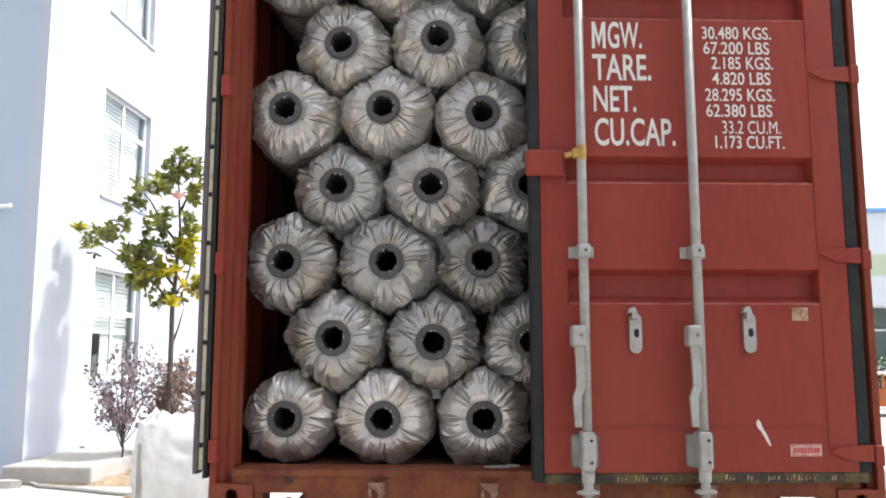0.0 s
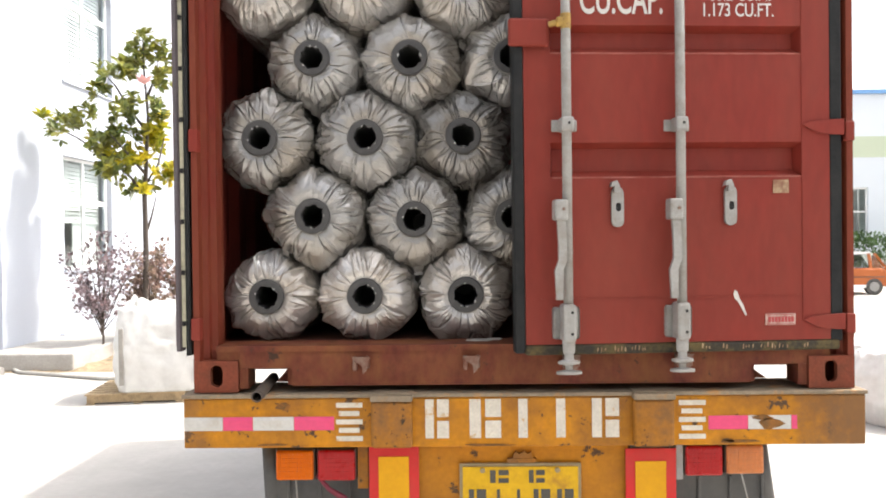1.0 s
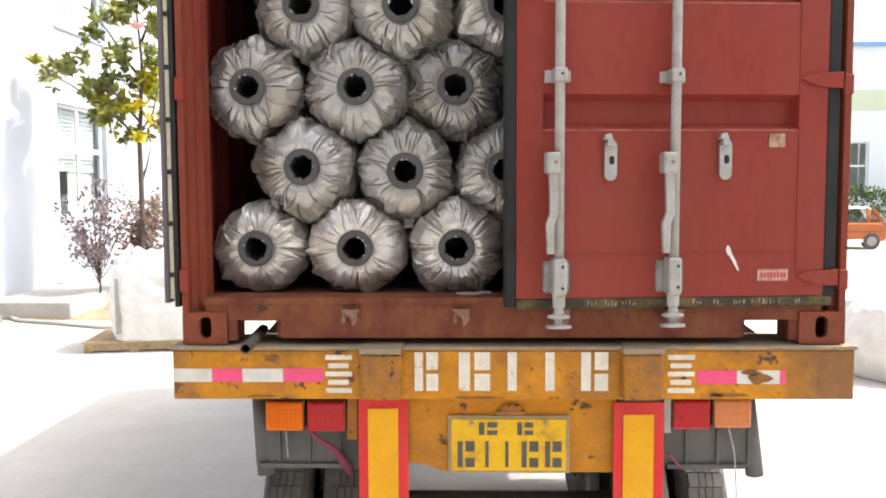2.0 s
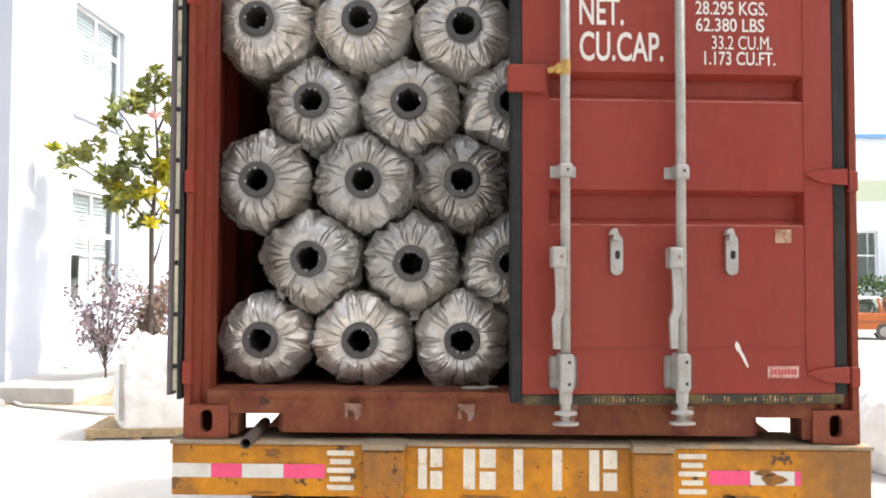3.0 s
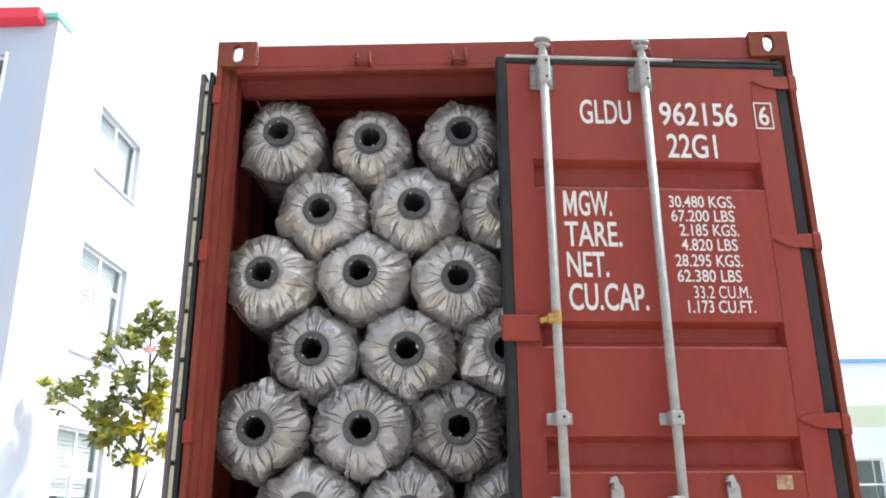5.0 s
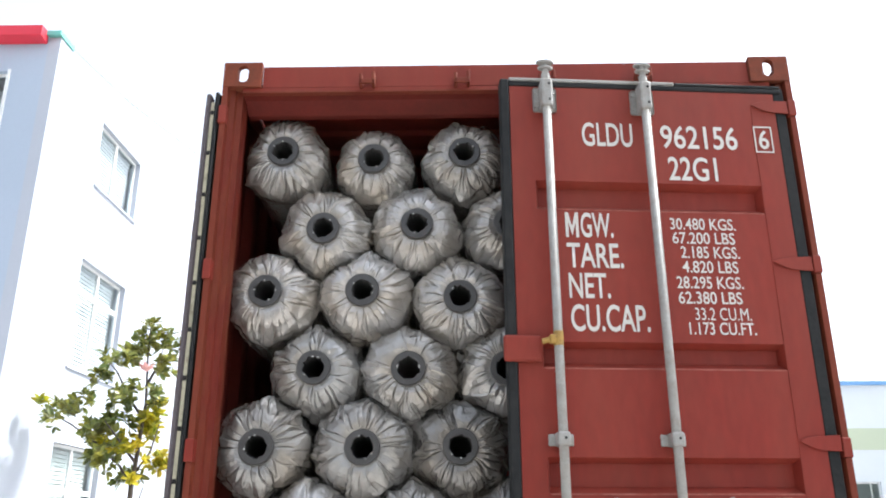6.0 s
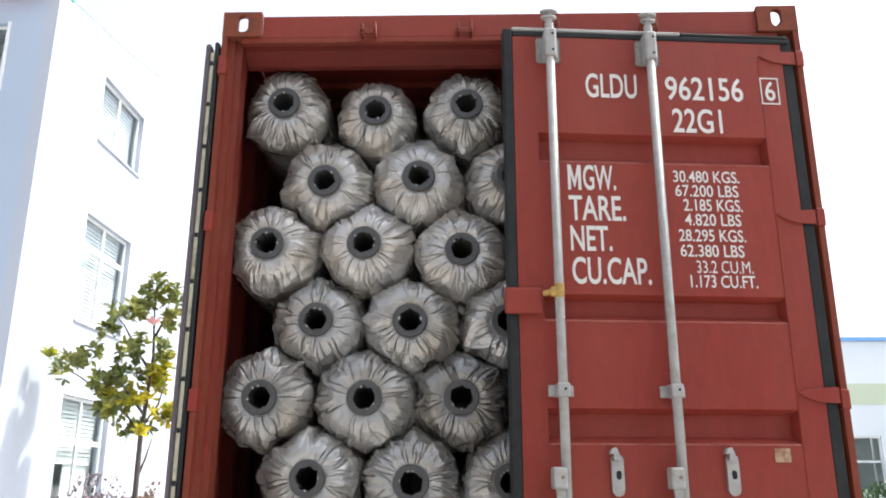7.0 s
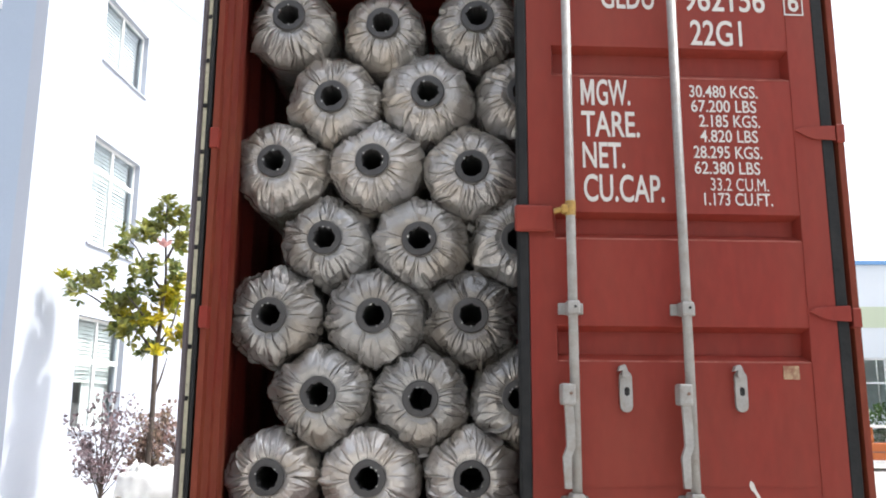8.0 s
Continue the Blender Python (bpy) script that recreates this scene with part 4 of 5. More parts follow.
def ear_bm(R, angle, size, seed):
    """A twisted loose end of the film standing out from the rim of a roll."""
    rs = random.Random(seed)
    bm = bmesh.new()
    out, side = Vector((math.cos(angle), -0.25, math.sin(angle))), Vector((-math.sin(angle), 0.1, math.cos(angle)))
    rows = []
    for i in range(7):
        f = i / 6
        half = size * (0.75 - 0.45 * f + 0.25 * (f > 0.8))
        mid = out * (R * 0.90 + size * 1.1 * f) + Vector((0, 0.085 - 0.04 * f, 0))
        rows.append([mid + side * half * (q / 4 - 1) + Vector((0, 1, 0)) * (0.35 * size * (1 if q % 2 else -1) * (0.5 + 0.5 * rs.random()))
                     + out * (0.12 * size * rs.random()) for q in range(9)])
    front = [[bm.verts.new(p) for p in r] for r in rows]
    back = [[bm.verts.new(p + Vector((0, 0.004, 0))) for p in r] for r in rows]
    for i in range(6):
        for q in range(8):
            bm.faces.new((front[i][q], front[i][q + 1], front[i + 1][q + 1], front[i + 1][q]))
            bm.faces.new((back[i][q], back[i + 1][q], back[i + 1][q + 1], back[i][q + 1]))
    for q in range(8):
        bm.faces.new((front[6][q], front[6][q + 1], back[6][q + 1], back[6][q]))
    for i in range(6):
        bm.faces.new((front[i][0], front[i + 1][0], back[i + 1][0], back[i][0]))
        bm.faces.new((front[i][8], back[i][8], back[i + 1][8], front[i + 1][8]))
    return bm


EARS = {6: ((3.1, 0.030),), 10: ((2.35, 0.028),), 11: ((2.9, 0.022),), 12: ((2.75, 0.030), (3.5, 0.024)), 16: ((-1.5, 0.030),), 18: ((1.15, 0.024),), 20: ((-1.45, 0.030),)}
# across, height, radius, depth of the end behind the door line
ROLLS = [
    (0.243, 3.794, 0.190, 0.17), (0.645, 3.754, 0.180, 0.17), (1.044, 3.780, 0.188, 0.17),
    (0.436, 3.429, 0.203, 0.17), (0.837, 3.446, 0.196, 0.17), (1.235, 3.451, 0.198, 0.18),
    (0.208, 3.151, 0.200, 0.17), (0.614, 3.149, 0.196, 0.16), (1.020, 3.122, 0.198, 0.17),
    (0.423, 2.832, 0.194, 0.19), (0.809, 2.821, 0.196, 0.16), (1.205, 2.824, 0.196, 0.18),
    (0.219, 2.516, 0.200, 0.16), (0.633, 2.513, 0.208, 0.16), (1.015, 2.517, 0.196, 0.18),
    (0.423, 2.208, 0.205, 0.16), (0.820, 2.192, 0.198, 0.17), (1.205, 2.197, 0.196, 0.18),
    (0.233, 1.893, 0.186, 0.18), (0.625, 1.895, 0.194, 0.15), (1.018, 1.895, 0.196, 0.16)]
# film greys row by row, with shade of downward-tilted film put into them
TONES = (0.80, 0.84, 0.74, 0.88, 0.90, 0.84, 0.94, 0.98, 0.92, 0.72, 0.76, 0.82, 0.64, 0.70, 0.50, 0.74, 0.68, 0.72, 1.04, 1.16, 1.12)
for i, (x, z, R, y) in enumerate(ROLLS):
    R *= 1.03
    presses = []
    for x2, z2, R2, _ in ROLLS:
        d = math.hypot(x2 - x, z2 - z)
        if 0.01 < d < 0.46:
            presses.append((d / 2 + (R - R2 * 1.03) / 2 + 0.005, math.atan2(z2 - z, x2 - x)))
    presses += [(x - 0.034, math.pi), (z - 1.708, -math.pi / 2)]
    rl = thing("wrapped_roll", "roll of turf wrapped in crumpled silver-grey film round a black core", "roll", pose(x, y, z), "rolls stacked in the container")
    ob = new("wrapping", roll_mesh(100 + i, R, 1.0 + (i % 3) * 0.4, 0.145 + 0.02 * (i % 2), presses))
    ob.parent = rl
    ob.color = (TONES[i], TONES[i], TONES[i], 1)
    for a, size in EARS.get(i, ()):
        part("film_ear", ear_bm(R, a, size, 300 + i), FILM, rl, "loose gathered end of the film", smooth=True).color = ob.color
    core = part("core", core_bm(i), CORE, rl, "black plastic core ring")
    rs = random.Random(i)
    # tiny pale blocks standing in for glints at the notches of the bore
    for q in range(rs.choice([2, 3, 4])):
        a = rs.random() * math.tau
        part("core_glint", box(0.044 * math.cos(a) - 0.003, 0.044 * math.cos(a) + 0.003, -0.0125, -0.008, 0.044 * math.sin(a) - 0.003, 0.044 * math.sin(a) + 0.003, 0.001), GLINT, core)

# scraps of film on the sill
scrap = bmesh.new()
rs = random.Random(4)
for cx, cy, w in ((1.075, 0.10, 0.06), (1.13, 0.13, 0.035)):
    pts = [(cx + w * math.cos(a * 1.05) * rs.uniform(0.6, 1), cy + 0.4 * w * math.sin(a * 1.05) * rs.uniform(0.6, 1)) for a in range(6)]
    prism(pts, "z", 1.7225, 1.729, bm=scrap)
solid("film_scrap", scrap, SLAB, "torn scrap of grey film lying on the container sill", "scrap")

# ---- trailer ----
trailer = thing("semi_trailer", "orange-yellow steel container trailer with worn paint", "trailer")
beam = part("rear_beam", box(-0.037, 2.472, -0.012, 0.25, 1.345, 1.530, 0.006), BEAM, trailer, "orange rear beam with stencilled marks and a grimy bare end")
part("beam_top", box(-0.042, 2.476, -0.022, 0.25, 1.531, 1.545, 0.003), DECK, beam)
for x0, x1 in ((0.665, 0.815), (1.622, 1.768)):
    lb = part("twist_lock_block", box(x0, x1, -0.052, -0.014, 1.350, 1.520, 0.010), YEL_WORN, beam, "worn rust-streaked lock block")
    part("block_top", box(x0 + 0.004, x1 + 0.004, -0.048, 0.16, 1.5455, 1.5495, 0.0), DECK, beam)
    part("block_lip", box(x0 - 0.002, x1 + 0.002, -0.060, -0.014, 1.522, 1.545, 0.004), DECK, beam)
for x0, x1, m in ((-0.035, 0.109, TAPE_W), (0.111, 0.221, TAPE_P), (0.223, 0.374, TAPE_W), (0.376, 0.524, TAPE_P), (1.900, 2.043, TAPE_P), (2.045, 2.200, TAPE_W), (2.202, 2.222, TAPE_P)):
    z = 1.411 if x0 < 1 else 1.404
    part("reflective_strip", box(x0, x1, -0.0145, -0.0125, z, z + 0.050), m, beam, "white reflective tape" if m is TAPE_W else "pink reflective tape")
# stencilled marks: unreadable or withheld ones are plain bars of their size
MARKS = [(0.862, 0.087), (1.025, 0.116), (1.205, 0.045), (1.344, 0.045), (1.475, 0.099)]
for x, w in MARKS:
    b = box(x, x + w * 0.36 if w > 0.06 else x + w * 0.75, -0.0150, -0.0128, 1.378, 1.522, 0.0)
    if w > 0.06:
        box(x + w * 0.50, x + w, -0.0150, -0.0128, 1.378, 1.442, bm=b)
        box(x + w * 0.50, x + w, -0.0150, -0.0128, 1.456, 1.522, bm=b)
    part("stencil_bar", b, STENCIL, beam, "white stencilled bar")
for x, w in ((0.532, 0.098), (1.792, 0.098)):
    b = bmesh.new()
    for k in range(5):
        box(x + (0.010 if k % 2 else 0), x + w - (0.012 if k % 2 else 0), -0.0150, -0.0128, 1.370 + k * 0.031, 1.388 + k * 0.031, bm=b)
    part("stencil_bar", b, STENCIL, beam, "white stencilled bars")
smear = random.Random(77)
for x, z, w, h in ((2.125, 1.424, 0.060, 0.026), (2.10, 1.446, 0.045, 0.014), (0.335, 1.497, 0.034, 0.018), (1.10, 1.352, 0.10, 0.007), (0.29, 1.357, 0.075, 0.006), (2.02, 1.362, 0.09, 0.008), (1.97, 1.36, 0.03, 0.012)):
    n = 11
    pts = [(x + w * (0.55 + 0.45 * smear.random()) * math.cos(k * math.tau / n), z + h * (0.45 + 0.55 * smear.random()) * math.sin(k * math.tau / n)) for k in range(n)]
    part("rust_mark", prism(pts[::-1], "y", -0.0166, -0.0146 if x > 1.9 else -0.0124), RUSTM, beam, "dark rust blotch")
# tail panel, boards, lamps, plate
part("tail_panel", prism([(0.83, 1.344), (1.62, 1.344), (1.62, 1.045), (1.0, 1.045), (0.95, 1.052), (0.90, 1.075), (0.83, 1.080)], "y", 0.062, 0.085), YEL, trailer)
for x0, tilt in ((0.646, 0.0), (1.606, 0.0)):
    rb = part("reflector_board", box(x0, x0 + 0.188, 0.036, 0.042, 0.78, 1.338 if x0 < 1 else 1.322, 0.002), BOARD_R, trailer, "red and yellow reflector board, bent and scuffed")
    part("yellow_field", box(x0 + 0.036, x0 + 0.150, 0.032, 0.0355, 0.80, 1.298 if x0 < 1 else 1.275), BOARD_Y, rb)
    part("board_bracket", box(x0 + 0.02, x0 + 0.16, 0.0425, 0.075, 0.80, 1.345), STEEL_DARK, rb)


def lamp(x0, x1, z0, z1, m, label):
    lp = part("tail_lamp", box(x0 - 0.004, x1 + 0.004, 0.055, 0.12, z0 - 0.004, z1 + 0.004, 0.006), STEEL_DARK, trailer)
    lens = box(x0, x1, 0.040, 0.060, z0, z1, 0.010, seg=3)
    part("lens", lens, m, lp, label)
    ribs = bmesh.new()
    n = 8
    for i in range(n):
        for j in range(6):
            a, c = x0 + 0.014 + (x1 - x0 - 0.03) * i / (n - 1), z0 + 0.014 + (z1 - z0 - 0.03) * j / 5
            box(a - 0.003, a + 0.005, 0.0375, 0.0402, c - 0.004, c + 0.005, bm=ribs)
    part("lens_ribs", ribs, m, lp)


lamp(0.292, 0.434, 1.208, 1.320, LENS_O, "amber indicator lens")
lamp(0.450, 0.592, 1.206, 1.320, LENS_R, "red tail lens")
lamp(1.832, 1.970, 1.216, 1.328, LENS_R, "red tail lens")
lamp(1.984, 2.122, 1.222, 1.330, LENS_OD, "dusty faded amber lens")
part("lamp_bracket", box(0.600, 0.640, 0.06, 0.10, 1.17, 1.335, 0.003), YEL_WORN, trailer)
part("lamp_bracket", box(1.797, 1.824, 0.05, 0.10, 1.20, 1.335, 0.003), GALV, trailer)
pl = part("number_plate", box(0.985, 1.442, 0.044, 0.058, 1.046, 1.268, 0.004), PLATE_EDGE, trailer, "yellow trailer plate in a dull frame")
part("plate_face", box(0.997, 1.430, 0.038, 0.0435, 1.058, 1.256, 0.002), PLATE_Y, pl)
for x0, x1, z0, z1 in ((1.100, 1.170, 1.196, 1.244), (1.245, 1.305, 1.196, 1.244), (1.020, 1.085, 1.072, 1.172), (1.125, 1.137, 1.072, 1.172), (1.200, 1.212, 1.072, 1.172), (1.262, 1.325, 1.072, 1.172), (1.350, 1.412, 1.072, 1.172)):
    b = box(x0, x0 + (x1 - x0) * 0.30, 0.0362, 0.0378, z0, z1) if x1 - x0 > 0.03 else box(x0, x1, 0.0362, 0.0378, z0, z1)
    if x1 - x0 > 0.03:
        box(x0 + (x1 - x0) * 0.45, x1, 0.0362, 0.0378, z0, z0 + (z1 - z0) * 0.36, bm=b)
        box(x0 + (x1 - x0) * 0.45, x1, 0.0362, 0.0378, z0 + (z1 - z0) * 0.60, z1, bm=b)
    part("plate_bar", b, INK, pl, "dark bar")
for x in (1.072, 1.352):
    part("plate_bolt", tube([(x, 0.030, 1.244), (x, 0.040, 1.244)], 0.010, 8), PLATE_EDGE, pl)
clip = box(1.165, 1.275, 0.045, 0.058, 1.268, 1.286, 0.003)
prism([(1.185, 1.286), (1.195, 1.312), (1.212, 1.302), (1.228, 1.314), (1.242, 1.302), (1.255, 1.310), (1.262, 1.286)], "y", 0.046, 0.057, bm=clip)
part("plate_clip", clip, YEL_WORN, pl)
# pipe stub lying in the fork opening
pipe = bmesh.new()
n = 18
for (ra, ya), (rb_, yb) in zip(((0.0205, 0.0), (0.0205, 0.34), (0.016, 0.34), (0.016, 0.0)), ((0.0205, 0.34), (0.016, 0.34), (0.016, 0.0), (0.0205, 0.0))):
    a = [pipe.verts.new((ra * math.cos(i * math.tau / n), ya, ra * math.sin(i * math.tau / n))) for i in range(n)]
    b = [pipe.verts.new((rb_ * math.cos(i * math.tau / n), yb, rb_ * math.sin(i * math.tau / n))) for i in range(n)]
    for i in range(n):
        pipe.faces.new((a[i], a[(i + 1) % n], b[(i + 1) % n], b[i]))
solid("pipe_stub", pipe, STEEL_DARK, "short dark steel pipe lying on the trailer beam", "pipe", smooth=True, m=pose(0.270, -0.14, 1.560, 2.0, 0, 3))

# chassis, mudguards and twin wheels
for x0 in (0.72, 1.58):
    part("chassis_rail", box(x0, x0 + 0.14, 0.26, 9.0, 1.10, 1.48, 0.01), YEL_WORN, trailer)
for i in range(10):
    y = 0.9 + i * 0.85
    part("bolster", box(0.30, 2.138, y, y + 0.10, 1.44, 1.535), STEEL_DARK, trailer)
for ya in (1.12, 2.42):
    part("axle", tube([(0.2, ya, 0.50), (2.24, ya, 0.50)], 0.07, 12), STEEL_DARK, trailer, smooth=True)
    for xs in (0.105, 0.385, 1.765, 2.035):
        w = 0.235
        prof = [(0.30, 0.03), (0.42, 0.0), (0.475, 0.012), (0.498, 0.035), (0.502, 0.055)]
        rows = prof + [(r, w - o) for r, o in prof[::-1]]
        ty = bmesh.new()
        n = 40
        rings = [[ty.verts.new((xs + o, ya + r * math.cos(k * math.tau / n), 0.502 + r * math.sin(k * math.tau / n))) for k in range(n)] for r, o in rows]
        for a, b in zip(rings, rings[1:]):
            for k in range(n):
                ty.faces.new((a[k], a[(k + 1) % n], b[(k + 1) % n], b[k]))
        wheel = part("wheel", ty, TYRE, trailer, "dusty black truck tyre", smooth=True)
        tread = bmesh.new()
        for q, (g0, g1) in enumerate(((0.040, 0.084), (0.088, 0.116), (0.120, 0.148), (0.152, 0.195))):
            for k in range(48):
                a0, a1 = (k + 0.03) * math.tau / 48, (k + 0.97) * math.tau / 48
                o = 0.004 if k % 2 else -0.004
                vs = [tread.verts.new((xs + gx, ya + r * math.cos(a), 0.502 + r * math.sin(a))) for r in (0.498, 0.5115) for a in (a0, a1) for gx in (g0 + o, g1 + o)]
                for f in ((0, 1, 3, 2), (4, 6, 7, 5), (0, 4, 5, 1), (2, 3, 7, 6), (0, 2, 6, 4), (1, 5, 7, 3)):
                    tread.faces.new([vs[j] for j in f])
        part("tread", tread, TYRE, wheel)
        rim = tube([(xs + 0.09, ya, 0.502), (xs + 0.15, ya, 0.502)], 0.29, 24)
        part("rim", rim, STEEL_DARK, wheel)
for x0, x1 in ((0.14, 0.655), (1.79, 2.25)):
    arc = []
    for k in range(15):
        a = math.radians(128 - k * 7)
        arc.append((1.12 + 0.60 * math.cos(a), 0.50 + 0.66 * math.sin(a) + 0.02))
    for k in range(14, -1, -1):
        a = math.radians(128 - k * 7)
        arc.append((1.12 + 0.585 * math.cos(a), 0.50 + 0.645 * math.sin(a) + 0.02))
    mg = bmesh.new()
    m = len(arc) // 2
    lo = [mg.verts.new((x0, p[0], p[1])) for p in arc]
    hi = [mg.verts.new((x1, p[0], p[1])) for p in arc]
    for k in range(len(arc)):
        k2 = (k + 1) % len(arc)
        mg.faces.new((lo[k], hi[k], hi[k2], lo[k2]))
    for side in (lo, hi):
        for k in range(m - 1):
            mg.faces.new((side[k], side[k + 1], side[len(arc) - 2 - k], side[len(arc) - 1 - k]))
    part("mudguard", mg, GUARD, trailer, "dusty grey plastic mudguard")
    # back apron of the guard, seen under the lamps
    left = x0 < 1
    ax0, ax1 = (0.215, 0.640) if left else (1.80, 2.165)
    apron = prism([(ax0 + (0.0 if left else 0), 1.345), (ax1 - (0 if left else 0.045), 1.345), (ax1 + (0 if left else 0.012), 1.04), (ax0 + (0.014 if left else 0), 1.04)], "y", 0.14, 0.155)
    box(ax0 + 0.03, ax1 - 0.03, 0.125, 0.14, 1.035, 1.055, 0.004, bm=apron)
    for q in range(3):
        xx = ax0 + 0.10 + q * 0.12
        box(xx, xx + 0.012, 0.128, 0.141, 1.055, 1.19, 0.003, bm=apron)
    ap = part("mudguard_apron", apron, GUARD, trailer, "scuffed grey plastic apron behind the wheels")
    ex = ax0 if left else ax1
    part("apron_roll", tube([(ex + (0.03 if left else -0.03), 0.16, 1.345), (ex + (0.044 if left else 0.02), 0.17, 1.0)], 0.035, 12), GUARD, ap, smooth=True)
part("cable", tube([(0.445, 0.05, 1.225), (0.49, 0.06, 1.17), (0.54, 0.08, 1.13), (0.575, 0.10, 1.08), (0.60, 0.12, 1.02)], [0.006, 0.009, 0.013, 0.017, 0.012], 8), CABLE_R, trailer, "frayed red cable")
part("cable", tube([(1.82, 0.06, 1.12), (1.86, 0.10, 1.07), (1.90, 0.14, 1.03)], 0.005, 6), CABLE_R, trailer)
part("cable", tube([(2.04, 0.05, 1.22), (2.07, 0.07, 1.12), (2.085, 0.09, 1.0), (2.095, 0.10, 0.80)], 0.003, 6), GALV, trailer)
part("cable", tube([(0.355, 0.10, 1.21), (0.358, 0.12, 1.08)], 0.003, 6), GALV, trailer)

# ---- building on the left ----
office = thing("office_building", "three-storey white and pale blue office building", "building")
CX, CY, TOP = -7.0, 10.94, 11.74
WINS = [(13.20, 15.46, 1.60, 3.92), (13.23, 15.58, 5.45, 7.78), (13.25, 15.52, 9.50, 11.05)]


def wall_with_openings(along, fixed, lo, hi, z0, z1, holes, thick):
    """A wall in one piece with openings through it; holes are lo, hi, z0, z1."""
    bm = bmesh.new()
    xs = sorted({lo, hi, *[h[0] for h in holes], *[h[1] for h in holes]})
    zs = sorted({z0, z1, *[h[2] for h in holes], *[h[3] for h in holes]})

    def solid_at(i, j):
        if not (0 <= i < len(xs) - 1 and 0 <= j < len(zs) - 1):
            return False
        x, z = (xs[i] + xs[i + 1]) / 2, (zs[j] + zs[j + 1]) / 2
        return not any(h[0] < x < h[1] and h[2] < z < h[3] for h in holes)

    def at(x, d, z):
        return bm.verts.new((fixed - d, x, z) if along == "y" else (x, fixed + d, z))

    def quad(*p):
        bm.faces.new([at(*q) for q in p])
    for i in range(len(xs) - 1):
        for j in range(len(zs) - 1):
            if not solid_at(i, j):
                continue
            a, c, e, g = xs[i], xs[i + 1], zs[j], zs[j + 1]
            for d in (0, thick):
                quad((a, d, e), (c, d, e), (c, d, g), (a, d, g))
            if not solid_at(i - 1, j):
                quad((a, 0, e), (a, thick, e), (a, thick, g), (a, 0, g))
            if not solid_at(i + 1, j):
                quad((c, 0, e), (c, thick, e), (c, thick, g), (c, 0, g))
            if not solid_at(i, j - 1):
                quad((a, 0, e), (c, 0, e), (c, thick, e), (a, thick, e))
            if not solid_at(i, j + 1):
                quad((a, 0, g), (c, 0, g), (c, thick, g), (a, thick, g))
    bmesh.ops.remove_doubles(bm, verts=bm.verts[:], dist=0.0005)
    return bm


holes = [w for w in WINS] + [(w[0] + 6.5, w[1] + 6.5, w[2], w[3]) for w in WINS]
part("wall", wall_with_openings("y", CX, CY, 27.0, 0, TOP, holes, 0.24), WALLW, office, "white painted side wall in full sun")
part("wall", wall_with_openings("x", CY, -22.0, CX - 0.24, 0, TOP, [(-10.0, -7.97, 9.56, 10.96)], 0.24), WALLB, office, "pale blue end wall in shade")
part("roof", box(-22.0, CX - 0.24, CY + 0.24, 27.0, TOP - 0.35, TOP - 0.05), SLAB, office)


def window(y0, y1, z0, z1, transom, low):
    wd = part("window", box(CX - 0.17, CX - 0.12, y0, y1, z0, z0 + 0.06), FRAMEW, office, "white framed window")
    f = box(CX - 0.17, CX - 0.12, y0, y0 + 0.06, z0 + 0.06, z1)
    box(CX - 0.17, CX - 0.12, y1 - 0.06, y1, z0 + 0.06, z1, bm=f)
    box(CX - 0.17, CX - 0.12, y0 + 0.06, y1 - 0.06, z1 - 0.06, z1, bm=f)
    ym = y0 + 0.48 * (y1 - y0)
    box(CX - 0.165, CX - 0.11, ym - 0.04, ym + 0.04, z0 + 0.06, z1 - 0.06, bm=f)
    if transom:
        zt = z0 + transom * (z1 - z0)
        box(CX - 0.168, CX - 0.105, y0 + 0.06, y1 - 0.06, zt - 0.05, zt + 0.05, bm=f)
    part("window_frame", f, FRAMEW, wd)
    p = part("pane", box(CX - 0.147, CX - 0.142, y0 + 0.05, y1 - 0.05, z0 + 0.05, z1 - 0.05), GLASS, wd)
    p.visible_shadow = False
    part("sill", box(CX - 0.12, CX + 0.05, y0 - 0.04, y1 + 0.04, z0 - 0.05, z0 - 0.003, 0.008), WALLW, wd)
    bl = bmesh.new()
    zb = z0 + low * (z1 - z0)
    k = 0
    while zb + k * 0.085 < z1 - 0.08:
        z = zb + k * 0.085
        prism([(CX - 0.295, z), (CX - 0.325, z + 0.080), (CX - 0.330, z + 0.080), (CX - 0.300, z)], "y", y0 + 0.02, y1 - 0.02, bm=bl)
        k += 1
    part("blind", bl, BLIND, wd, "white slatted blind")
    rm = box(CX - 1.5, CX - 1.4, y0 - 0.8, y1 + 0.8, z0 - 0.8, z1 + 0.3)
    box(CX - 3.0, CX - 0.25, y0 - 0.9, y0 - 0.8, z0 - 0.8, z1 + 0.3, bm=rm)
    box(CX - 3.0, CX - 0.25, y1 + 0.8, y1 + 0.9, z0 - 0.8, z1 + 0.3, bm=rm)
    box(CX - 3.0, CX - 0.25, y0 - 0.8, y1 + 0.8, z1 + 0.3, z1 + 0.4, bm=rm)
    box(CX - 3.0, CX - 0.25, y0 - 0.8, y1 + 0.8, z0 - 0.9, z0 - 0.8, bm=rm)
    part("room", rm, ROOM, wd)
    # sheets added behind the glass to brighten the lower panes
    part("pane_backing", box(CX - 0.64, CX - 0.62, y0 - 0.2, ym, z0 - 0.1, zb + 0.2), ROOM, wd)
    part("pane_backing", box(CX - 0.38, CX - 0.36, ym, y1 + 0.1, z0 - 0.1, zb + 0.1), BLIND, wd)


